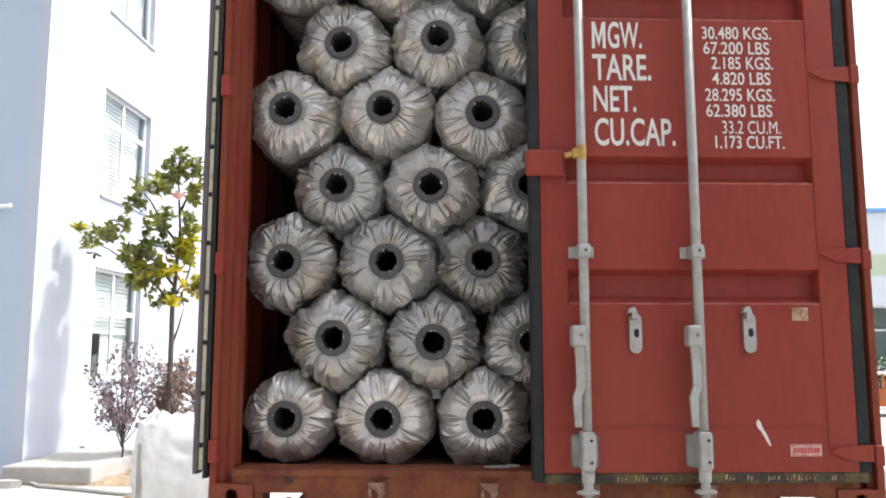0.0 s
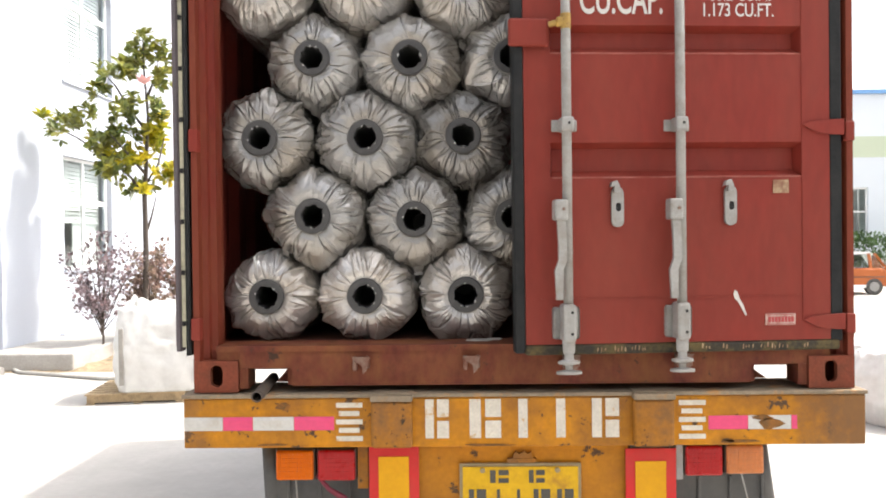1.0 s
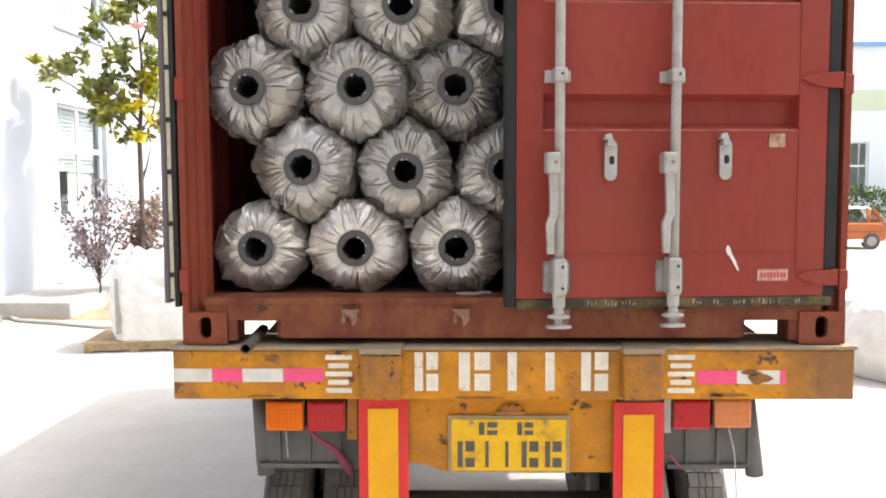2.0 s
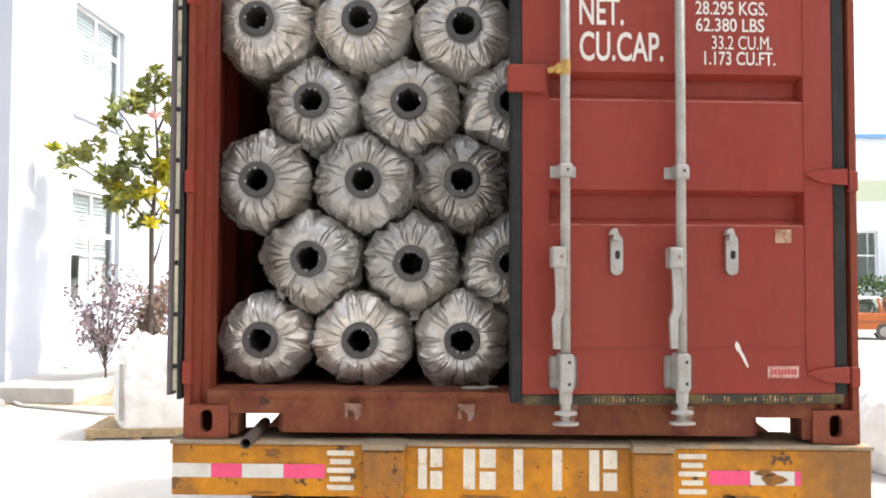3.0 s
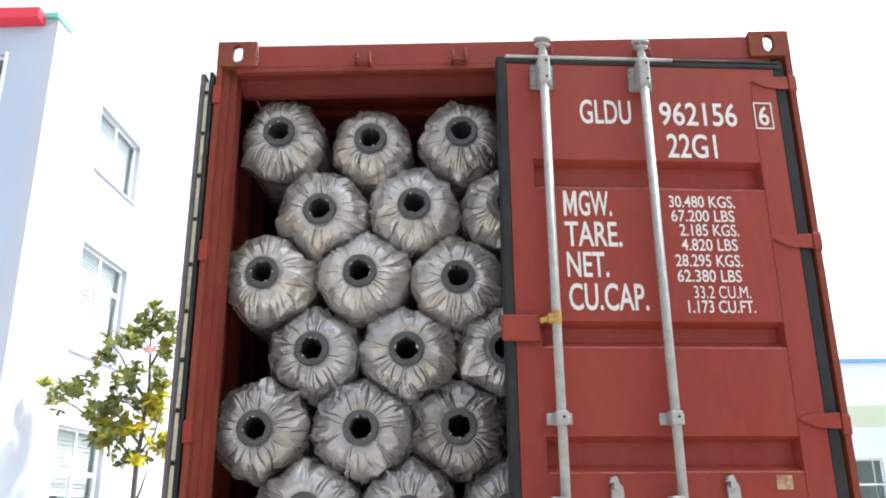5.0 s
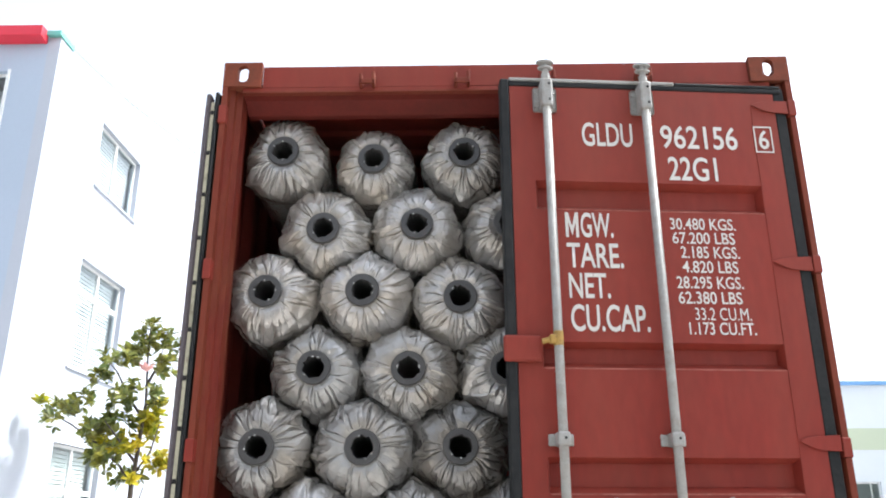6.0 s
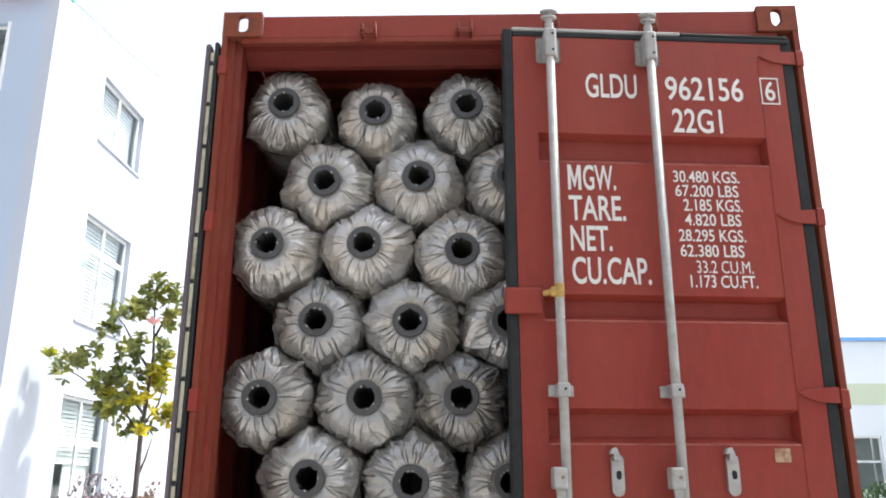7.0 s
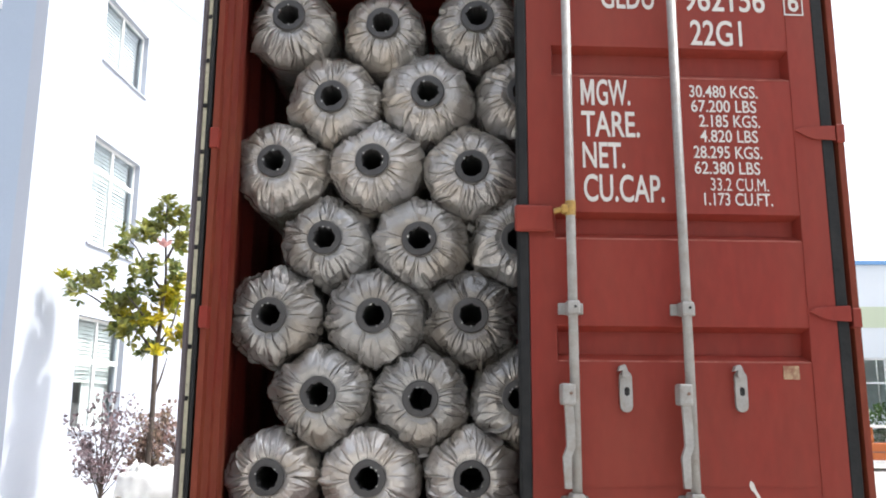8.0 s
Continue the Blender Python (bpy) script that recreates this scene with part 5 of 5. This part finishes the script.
for k, w in enumerate(WINS):
    for shift in (0.0, 6.5):
        window(w[0] + shift, w[1] + shift, w[2], w[3], (0.61, 0.71, 0)[k], (0.42, 0.02, 0.02)[k])
wd = part("window", box(-10.0, -7.97, CY + 0.10, CY + 0.14, 9.56, 9.62), FRAMEW, office)
f = box(-8.03, -7.97, CY + 0.10, CY + 0.14, 9.62, 10.96)
box(-10.0, -8.03, CY + 0.10, CY + 0.14, 10.90, 10.96, bm=f)
box(-9.0, -8.94, CY + 0.10, CY + 0.14, 9.62, 10.90, bm=f)
part("window_frame", f, FRAMEW, wd)
p = part("pane", box(-10.0, -8.0, CY + 0.117, CY + 0.122, 9.60, 10.92), GLASS, wd)
p.visible_shadow = False
part("room", box(-10.4, -7.6, CY + 2.0, CY + 2.1, 9.2, 11.2), ROOM, wd)
part("surround", box(-7.96, -7.90, CY - 0.03, CY + 0.0, 9.50, 11.0), FRAMEW, wd)
gut = prism([(CY - 0.30, 11.84), (CY - 0.30, 11.62), (CY - 0.02, 11.58), (CY - 0.02, 11.84)], "x", -22.0, -7.26)
part("red_gutter", gut, REDTRIM, office, "red roof-edge trim")
part("roof_cap", box(-7.258, -6.97, CY - 0.10, CY + 0.5, 11.745, 11.84), TEAL, office, "teal roof corner cap")
part("drain_stub", tube([(-8.2, CY - 0.12, 4.74), (-7.50, CY - 0.12, 4.76), (-7.44, CY - 0.12, 4.78)], [0.04, 0.04, 0.045], 10), FRAMEW, office, smooth=True)
part("drain_bracket", box(-8.1, -8.06, CY - 0.12, CY, 4.62, 4.70), FRAMEW, office)
part("roof_cable", tube([(-7.0, 11.0, 11.74), (-6.99, 14.4, 12.2), (-6.98, 18.5, 13.05), (-6.98, 30, 15.5)], 0.006, 5), GALV, office)

solid("concrete_step", box(-6.98, -5.45, 10.3, 12.9, 0.0, 0.30, 0.03), SLAB, "worn concrete slab at the foot of the wall", "step")
solid("plinth", box(-6.995, -6.88, 12.92, 27.0, 0.0, 0.34, 0.01), WALLW, "low white plinth along the wall", "plinth", kind="structure")
bed = bmesh.new()
rs = random.Random(8)
nx_, ny_ = 14, 30
vs = [[bed.verts.new((-6.85 + 2.3 * i / nx_, 10.2 + 7 * j / ny_, 0.004 + 0.07 * rs.random() * (0 < i < nx_ and 0 < j < ny_))) for j in range(ny_ + 1)] for i in range(nx_ + 1)]
for i in range(nx_):
    for j in range(ny_):
        bed.faces.new((vs[i][j], vs[i + 1][j], vs[i + 1][j + 1], vs[i][j + 1]))
solid("planting_bed", bed, SOIL, "dry brown soil of a planting bed by the wall", "soil", kind="structure")
solid("ground_hose", tube([(-8.6, 12.1, 0.03), (-7.4, 11.25, 0.04), (-6.2, 10.05, 0.03), (-5.4, 9.75, 0.03), (-4.55, 9.4, 0.03), (-3.6, 9.35, 0.03)], 0.035, 8), SLAB, "grey hose lying along the edge of the yard", "hose", smooth=True)
for k, (x, y, w) in enumerate(((-8.2, 10.0, 0.5), (-7.4, 9.6, 0.35), (-6.7, 10.0, 0.3))):
    rs = random.Random(40 + k)
    pts = [(x + w * math.cos(a * 0.9) * rs.uniform(0.6, 1), y + 0.5 * w * math.sin(a * 0.9) * rs.uniform(0.6, 1)) for a in range(7)]
    solid("rubble_piece", prism(pts, "z", 0.0, 0.06 + 0.03 * k), SLAB, "broken piece of grey paving on the ground", "rubble", "rubble by the wall")


# ---- plants ----
def leaf_cloud(clumps, per, size, seed, flat=0.0):
    """Folded leaves round clump centres (x, y, z, radius)."""
    rs = np.random.RandomState(seed)
    verts, faces = [], []
    for (cx, cy, cz, cr) in clumps:
        for _ in range(int(per * (cr / 0.3) ** 1.6)):
            p = rs.randn(3)
            p = p / np.linalg.norm(p) * cr * rs.rand() ** 0.45 + np.array((cx, cy, cz))
            d = rs.randn(3)
            d[2] += 0.35
            d /= np.linalg.norm(d)
            side = np.cross(d, rs.randn(3))
            side /= np.linalg.norm(side)
            up = np.cross(side, d)
            ln = size * rs.uniform(0.65, 1.25)
            w = ln * 0.28
            b = len(verts)
            for q in (p, p + d * ln * 0.35 + side * w + up * w * 0.35, p + d * ln * 0.72 + side * w * 0.8 + up * w * 0.3, p + d * ln - up * w * 0.3,
                      p + d * ln * 0.72 - side * w * 0.8 + up * w * 0.3, p + d * ln * 0.35 - side * w + up * w * 0.35, p + d * ln * 0.5):
                verts.append(tuple(q))
            faces += [(b, b + 1, b + 6), (b + 1, b + 2, b + 6), (b + 2, b + 3, b + 6), (b + 3, b + 4, b + 6), (b + 4, b + 5, b + 6), (b + 5, b, b + 6)]
    bm = bmesh.new()
    vv = [bm.verts.new(v) for v in verts]
    for f in faces:
        bm.faces.new([vv[i] for i in f])
    return bm


def leaf_rosettes(clumps, per, size, seed):
    """Whorls of long leaves at the twig tips inside clumps (x, y, z, radius)."""
    rs = np.random.RandomState(seed)
    bm = bmesh.new()
    for (cx, cy, cz, cr) in clumps:
        centre = np.array((cx, cy, cz))
        for _ in range(max(2, int(per * (cr / 0.3) ** 1.7))):
            o = rs.randn(3)
            o /= np.linalg.norm(o)
            tip = centre + o * cr * rs.uniform(0.25, 0.92)
            axis = o * 0.7 + np.array((0, 0, 0.75)) + rs.randn(3) * 0.25
            axis /= np.linalg.norm(axis)
            u = np.cross(axis, rs.randn(3))
            u /= np.linalg.norm(u)
            w = np.cross(axis, u)
            for k in range(rs.randint(6, 10)):
                a = k * 2.4 + rs.rand() * 0.5
                lean = rs.uniform(0.5, 1.35)
                d = axis * math.cos(lean) + (u * math.cos(a) + w * math.sin(a)) * math.sin(lean)
                side = np.cross(d, axis)
                side /= max(np.linalg.norm(side), 1e-6)
                up = np.cross(side, d)
                ln = size * rs.uniform(0.7, 1.2)
                hw = ln * 0.23
                vs = [bm.verts.new(tuple(tip + d * ln * f + side * hw * g + up * hw * h)) for f, g, h in ((0.05, 0, 0), (0.4, 0.85, 0.35), (0.72, 0.9, 0.15), (1.0, 0, -0.45), (0.72, -0.9, 0.15), (0.4, -0.85, 0.35), (0.55, 0, -0.05))]
                for q in range(6):
                    bm.faces.new((vs[q], vs[(q + 1) % 6], vs[6]))
    return bm


def crown(name, bm, material, parent, label):
    me = bpy.data.meshes.new(name)
    bm.to_mesh(me)
    bm.free()
    me.materials.append(material)
    ob = new(name, me)
    ob.parent = parent
    return tagged(ob, label)


# magnolia by the wall: clumps along the limbs, in metres from the foot of the trunk
tree = thing("magnolia_tree", "young magnolia with glossy green and yellow leaves", "tree", pose(-4.90, 12.0, 0))
trunk = tube([(0.02, 0, 0), (0.0, 0.02, 1.0), (0.03, 0, 2.0), (0.02, 0, 3.0), (0.06, 0, 3.6), (0.10, 0.02, 4.5), (0.04, 0, 5.4), (0.03, 0, 6.0)], [0.06, 0.055, 0.05, 0.046, 0.038, 0.026, 0.016, 0.006], 10)
limbs = [[(0.02, 0, 3.0), (-0.25, 0.05, 3.35), (-0.7, 0.0, 3.75), (-1.2, -0.1, 4.1), (-1.75, -0.1, 4.38)], [(0.03, 0, 3.2), (0.25, 0.1, 3.6), (0.35, 0.2, 4.2)],
         [(0.08, 0, 4.2), (-0.25, 0.1, 4.6), (-0.55, 0.1, 5.1), (-0.75, 0.1, 5.3)], [(0.05, 0, 3.4), (-0.2, -0.3, 3.8), (-0.4, -0.5, 4.1)], [(0.08, 0, 4.8), (0.3, -0.1, 5.2), (0.35, -0.1, 5.5)], [(0.0, 0, 2.2), (0.12, 0.05, 2.6), (0.2, 0.1, 3.0)]]
for l in limbs:
    tube(l, [0.03 - 0.022 * i / (len(l) - 1) for i in range(len(l))], 7, bm=trunk)
part("trunk", trunk, BARK, tree, smooth=True)


def clump(u, v, r, k):
    # across and up from the trunk in hundredths of a metre, with some depth
    return (0.08 + (u - 322) * 0.0107, 0.35 * math.sin(k * 2.4), 6.10 - (v - 262) * 0.0110, r * 0.0106)


GREEN = [(318, 285, 28), (345, 300, 28), (280, 335, 22), (245, 330, 20), (305, 325, 24), (250, 372, 22), (262, 395, 16), (300, 398, 26), (160, 416, 18), (205, 400, 24), (190, 432, 24), (222, 455, 20), (245, 450, 24), (288, 446, 30), (240, 488, 24), (282, 505, 28), (302, 528, 22), (345, 350, 22), (350, 395, 20)]
YELLOW = [(332, 450, 26), (345, 425, 20), (322, 495, 24), (345, 505, 24), (322, 536, 11), (262, 480, 18), (290, 470, 14), (155, 412, 10), (320, 440, 12)]
crown("crown", leaf_rosettes([clump(*c, i) for i, c in enumerate(GREEN)], 14, 0.20, 3), LEAF, tree, "dark glossy green leaves")
crown("young_leaves", leaf_rosettes([clump(*c, i + 3) for i, c in enumerate(YELLOW)], 18, 0.20, 5), LEAF_Y, tree, "yellow young leaves")
fl = bmesh.new()
rs = random.Random(2)
for i in range(8):
    a = i * math.tau / 8
    d = Vector((math.cos(a), math.sin(a) * 0.6, 0.5 + 0.5 * rs.random())).normalized()
    c = Vector((0.20, -0.4, 5.0))
    s = Vector((-math.sin(a), math.cos(a), 0.1)) * 0.07
    v = [fl.verts.new(q) for q in (c, c + d * 0.10 + s, c + d * 0.22, c + d * 0.10 - s)]
    fl.faces.new(v)
part("flower", fl, PETAL, tree, "wilted pink flower")


def shrub(name, label, x, y, h0, h1, spread, material, seed, foot):
    rs = random.Random(seed)
    s = thing(name, label, "shrub", pose(x, y, 0))
    st = tube([(0, 0, 0), (0.02, 0.01, foot), (0, 0, h0)], [0.022, 0.02, 0.016], 8)
    cl = []
    for i in range(24):
        a = rs.random() * math.tau
        q = rs.random()
        z = h0 + (h1 - h0) * (0.12 + 0.9 * q)
        rad = spread * (0.25 + 0.75 * math.sin(math.pi * (0.18 + 0.74 * q))) * rs.uniform(0.3, 1.0)
        tip = Vector((rad * math.cos(a), rad * math.sin(a), z))
        tube([(0, 0, foot + (h0 - foot) * rs.random()), tip * 0.5 + Vector((0, 0, h0 * 0.45)), tip], [0.012, 0.008, 0.003], 5, bm=st)
        for k in range(3):
            j = 0.55 + 0.2 * k
            cl.append((tip.x * j, tip.y * j, h0 + (tip.z - h0) * j + 0.05, 0.16 * rs.uniform(0.7, 1.3)))
    part("stem", st, BARK, s, smooth=True)
    crown("crown", leaf_cloud(cl, 50, 0.085, seed), material, s, "")


shrub("purple_shrub", "small purple-leaved shrub on a thin stem", -5.50, 11.5, 0.75, 2.28, 0.78, LEAF_P, 11, 0.45)
shrub("reddish_shrub", "reddish-brown leaved shrub in the planting bed", -4.92, 12.35, 0.7, 2.0, 0.72, LEAF_R, 12, 0.4)
shrub("reddish_shrub", "reddish-brown leaved shrub in the planting bed", -4.45, 12.6, 0.7, 1.9, 0.5, LEAF_R, 13, 0.4)


# ---- bulk bags and pallet ----
def bulk_bag(name, label, m, sx, sy, sz, seed, slump=0.0):
    bm = bmesh.new()
    bmesh.ops.create_cube(bm, size=1.0)
    bmesh.ops.subdivide_edges(bm, edges=bm.edges[:], cuts=26, use_grid_fill=True)
    noise.seed_set(seed)
    for v in bm.verts:
        c = v.co.copy()
        r = 0.86 + 0.14 * (1 - max(abs(c.x), abs(c.y)) / 0.5)
        sq = Vector((c.x, c.y, 0))
        n4 = (abs(c.x * 2) ** 5 + abs(c.y * 2) ** 5) ** 0.2
        if n4 > 1e-6:
            sq *= (max(abs(c.x), abs(c.y)) * 2) / n4
        bulge = 1 + 0.10 * math.cos(c.z * math.pi) - 0.10 * max(0, c.z) - slump * 0.25 * max(0, c.z + 0.1)
        z = c.z + 0.5
        if c.z > 0.45:
            z += 0.06 * noise.noise(Vector((c.x * 6, c.y * 6, seed)))
        p = Vector((sq.x * sx * bulge, sq.y * sy * bulge, z * sz))
        w = noise.noise(p * 5.0) * 0.035 + (0.5 - abs(noise.noise(p * 9.0 + Vector((3, 1, 2))))) * 0.035
        w += 0.012 * math.sin((math.atan2(c.y, c.x)) * 22 + p.z * 3) * max(0, p.z / sz - 0.5)
        d = Vector((sq.x, sq.y, 0.25 * c.z))
        if d.length > 1e-5:
            p += d.normalized() * w
        p.z = max(0.0, p.z - slump * 0.3 * sz * max(0, noise.noise(Vector((c.x * 2, c.y * 2, seed + 5)))))
        v.co = p
    t = thing(name, label, "bag", m)
    part("sack", bm, BAGW, t, smooth=True)
    return t


bag = bulk_bag("bulk_bag", "full white woven bulk bag standing on a pallet", pose(-3.08, 8.15, 0.145, 0, 0, 8), 1.16, 1.05, 1.10, 21)
collar = bmesh.new()
rows = []
rs = random.Random(5)
peaks = [rs.random() for _ in range(36)]
for i, (f, h) in enumerate(((0.50, -0.06), (0.47, 0.02), (0.43, 0.09), (0.40, 0.16), (0.385, 0.157), (0.41, 0.08), (0.45, 0.0))):
    row = []
    for k in range(36):
        a = k * math.tau / 36
        c, q = math.cos(a), math.sin(a)
        sq = 1 / (abs(c) ** 4 + abs(q) ** 4) ** 0.25
        r = f * sq * (1 + 0.05 * math.sin(7 * a + i) + 0.03 * math.sin(13 * a))
        lift = h * (0.25 + 0.95 * peaks[k] * (1.2 if c < -0.2 else 0.6)) if h > 0 else h
        row.append(collar.verts.new((r * c * 1.02, r * q * 0.92, 1.06 + lift)))
    rows.append(row)
for p, q in zip(rows, rows[1:]):
    for k in range(36):
        collar.faces.new((p[k], p[(k + 1) % 36], q[(k + 1) % 36], q[k]))
part("collar", collar, BAGW, bag, "ragged gathered top of the bag", smooth=True)
for x in (-0.45, 0.45):
    part("lifting_loop", tube([(x, -0.45, 0.95), (x * 0.95, -0.42, 1.18), (x * 0.7, -0.36, 1.24), (x * 0.6, -0.40, 1.05)], 0.022, 6), BAGW, bag)
    part("side_seam", box(x * 1.06 - 0.03, x * 1.06 + 0.03, -0.575, -0.545, 0.1, 0.85, 0.008), SLAB, bag)
pallet = thing("wooden_pallet", "weathered wooden pallet under the bulk bag", "pallet", pose(-3.42, 8.15, 0, 0, 0, 8))
for i in range(7):
    part("deck_board", box(-0.62, 0.66, -0.58 + i * 0.17, -0.47 + i * 0.17, 0.118, 0.14, 0.003), WOOD, pallet)
for y in (-0.55, 0.0, 0.47):
    part("bearer", box(-0.60, 0.64, y, y + 0.09, 0.022, 0.116, 0.004), WOOD, pallet)
for x in (-0.6, 0.0, 0.54):
    part("bottom_board", box(x, x + 0.1, -0.58, 0.55, 0.0, 0.020, 0.002), WOOD, pallet)
for k, (x, y, a, sl) in enumerate(((6.22, 6.3, 20, 0.5), (7.2, 6.6, 60, 0.7), (6.4, 7.3, 10, 0.3))):
    bulk_bag("slumped_bag", "slumped white woven bag lying on the concrete", pose(x, y, 0.0, 0, 0, a), 1.35, 1.05, 0.78, 30 + k, sl)

# ---- unseen plain wall behind the camera, added to darken reflections in the film ----
solid("reflected_wall", box(-45.0, 45.0, -15.4, -15.0, 0.0, 8.5), UNSEEN_WALL, "unseen plain grey rendered wall added to darken reflections", "wall", kind="structure")

# ---- far side of the yard ----
hall = thing("factory_hall", "white factory hall with a pale green band and blue roof edge", "building")
FY = 33.0
hw = [(8.95 + i * 3.7, 11.55 + i * 3.7, 1.8, 4.2) for i in range(9)]
part("wall", wall_with_openings("x", FY, 4.0, 48.0, 0.0, 8.3, hw, 0.3), FARWALL, hall)
part("green_band", box(4.0, 48.0, FY - 0.012, FY - 0.004, 5.52, 6.44), GREEN_BAND, hall, "pale green painted band")
part("roof_edge", box(3.8, 48.2, FY - 0.15, FY + 0.3, 8.3, 8.47), BLUETRIM, hall, "blue roof edge")
part("roof", box(4.0, 48.0, FY + 0.3, FY + 16, 8.15, 8.3), FARWALL, hall)
for a, b, c, d in hw:
    wd = part("window", box(a, b, FY + 0.08, FY + 0.14, c, c + 0.08), FRAMEW, hall)
    f = box(a, a + 0.08, FY + 0.08, FY + 0.14, c + 0.08, d)
    box(b - 0.08, b, FY + 0.08, FY + 0.14, c + 0.08, d, bm=f)
    box((a + b) / 2 - 0.04, (a + b) / 2 + 0.04, FY + 0.08, FY + 0.14, c + 0.08, d - 0.08, bm=f)
    box(a + 0.08, b - 0.08, FY + 0.08, FY + 0.14, d - 0.08, d, bm=f)
    box(a + 0.08, b - 0.08, FY + 0.078, FY + 0.138, (c + d) / 2 + 0.1, (c + d) / 2 + 0.18, bm=f)
    part("window_frame", f, FRAMEW, wd)
    part("pane", box(a + 0.05, b - 0.05, FY + 0.105, FY + 0.112, c + 0.05, d - 0.05), GLASS, wd)
    part("room", box(a - 0.5, b + 0.5, FY + 2.0, FY + 2.1, c - 1, d + 1), ROOM, wd)
hd = []
rs = random.Random(6)
for i in range(70):
    x = 9.5 + i * 0.33
    for z in (0.45, 1.1, 1.8):
        hd.append((x + rs.uniform(-0.2, 0.2), 30.6 + rs.uniform(-0.3, 0.3), z + rs.uniform(-0.15, 0.2), 0.36 * rs.uniform(0.8, 1.2)))
hedge = leaf_cloud(hd, 55, 0.15, 17)
me = bpy.data.meshes.new("hedge")
hedge.to_mesh(me)
hedge.free()
me.materials.append(HEDGE)
tagged(new("hedge", me), "leafy green hedge along the factory wall", "hedge", kind="stuff")

# parked car, its flank to the camera
car = thing("parked_car", "orange hatchback with a white roof, parked in the yard", "car", pose(14.28, 25.7, 0))
body = prism([(-1.75, 0.32), (-1.80, 0.55), (-1.72, 0.78), (-0.95, 0.92), (1.55, 0.95), (1.72, 0.85), (1.76, 0.45), (1.70, 0.30)], "y", 0.0, 1.60)
bmesh.ops.bevel(body, geom=body.edges[:], offset=0.05, segments=3, affect='EDGES')
part("body", body, CAR_O, car, "orange lower body")
part("sill_panel", box(-1.45, 1.45, -0.012, 1.61, 0.25, 0.36, 0.01), CAR_W, car)
part("trim_line", box(-1.6, 1.6, -0.010, 0.002, 0.62, 0.65), STEEL_DARK, car)
cab = prism([(-0.92, 0.90), (-0.30, 1.44), (1.20, 1.46), (1.62, 0.92)], "y", 0.10, 1.50)
part("cabin_glass", cab, CAR_GLASS, car)
roof = prism([(-0.34, 1.425), (-0.20, 1.50), (0.40, 1.535), (1.10, 1.51), (1.27, 1.43)], "y", 0.06, 1.54)
bmesh.ops.bevel(roof, geom=roof.edges[:], offset=0.02, segments=2, affect='EDGES')
part("roof", roof, CAR_W, car, "white roof")
for xa, xb in (((-0.95, 0.92), (-0.30, 1.46)), ((1.10, 0.92), (1.02, 1.46)), ((0.30, 0.92), (0.28, 1.46)), ((1.64, 0.92), (1.22, 1.46))):
    part("pillar", prism([(xa[0], xa[1]), (xa[0] + 0.09, xa[1]), (xb[0] + 0.09, xb[1]), (xb[0], xb[1])], "y", 0.055, 0.11), CAR_O, car)
for x in (-1.12, 1.22):
    w = part("wheel", tube([(x, -0.02, 0.29), (x, 0.18, 0.29)], 0.29, 24), TYRE, car)
    part("rim", tube([(x, -0.03, 0.29), (x, -0.01, 0.29)], 0.17, 16), GALV, w)
part("mirror", box(-0.68, -0.52, -0.12, 0.0, 0.93, 1.05, 0.02), STEEL_DARK, car)
part("door_handle", box(0.10, 0.24, -0.015, 0.002, 0.80, 0.83, 0.006), STEEL_DARK, car)
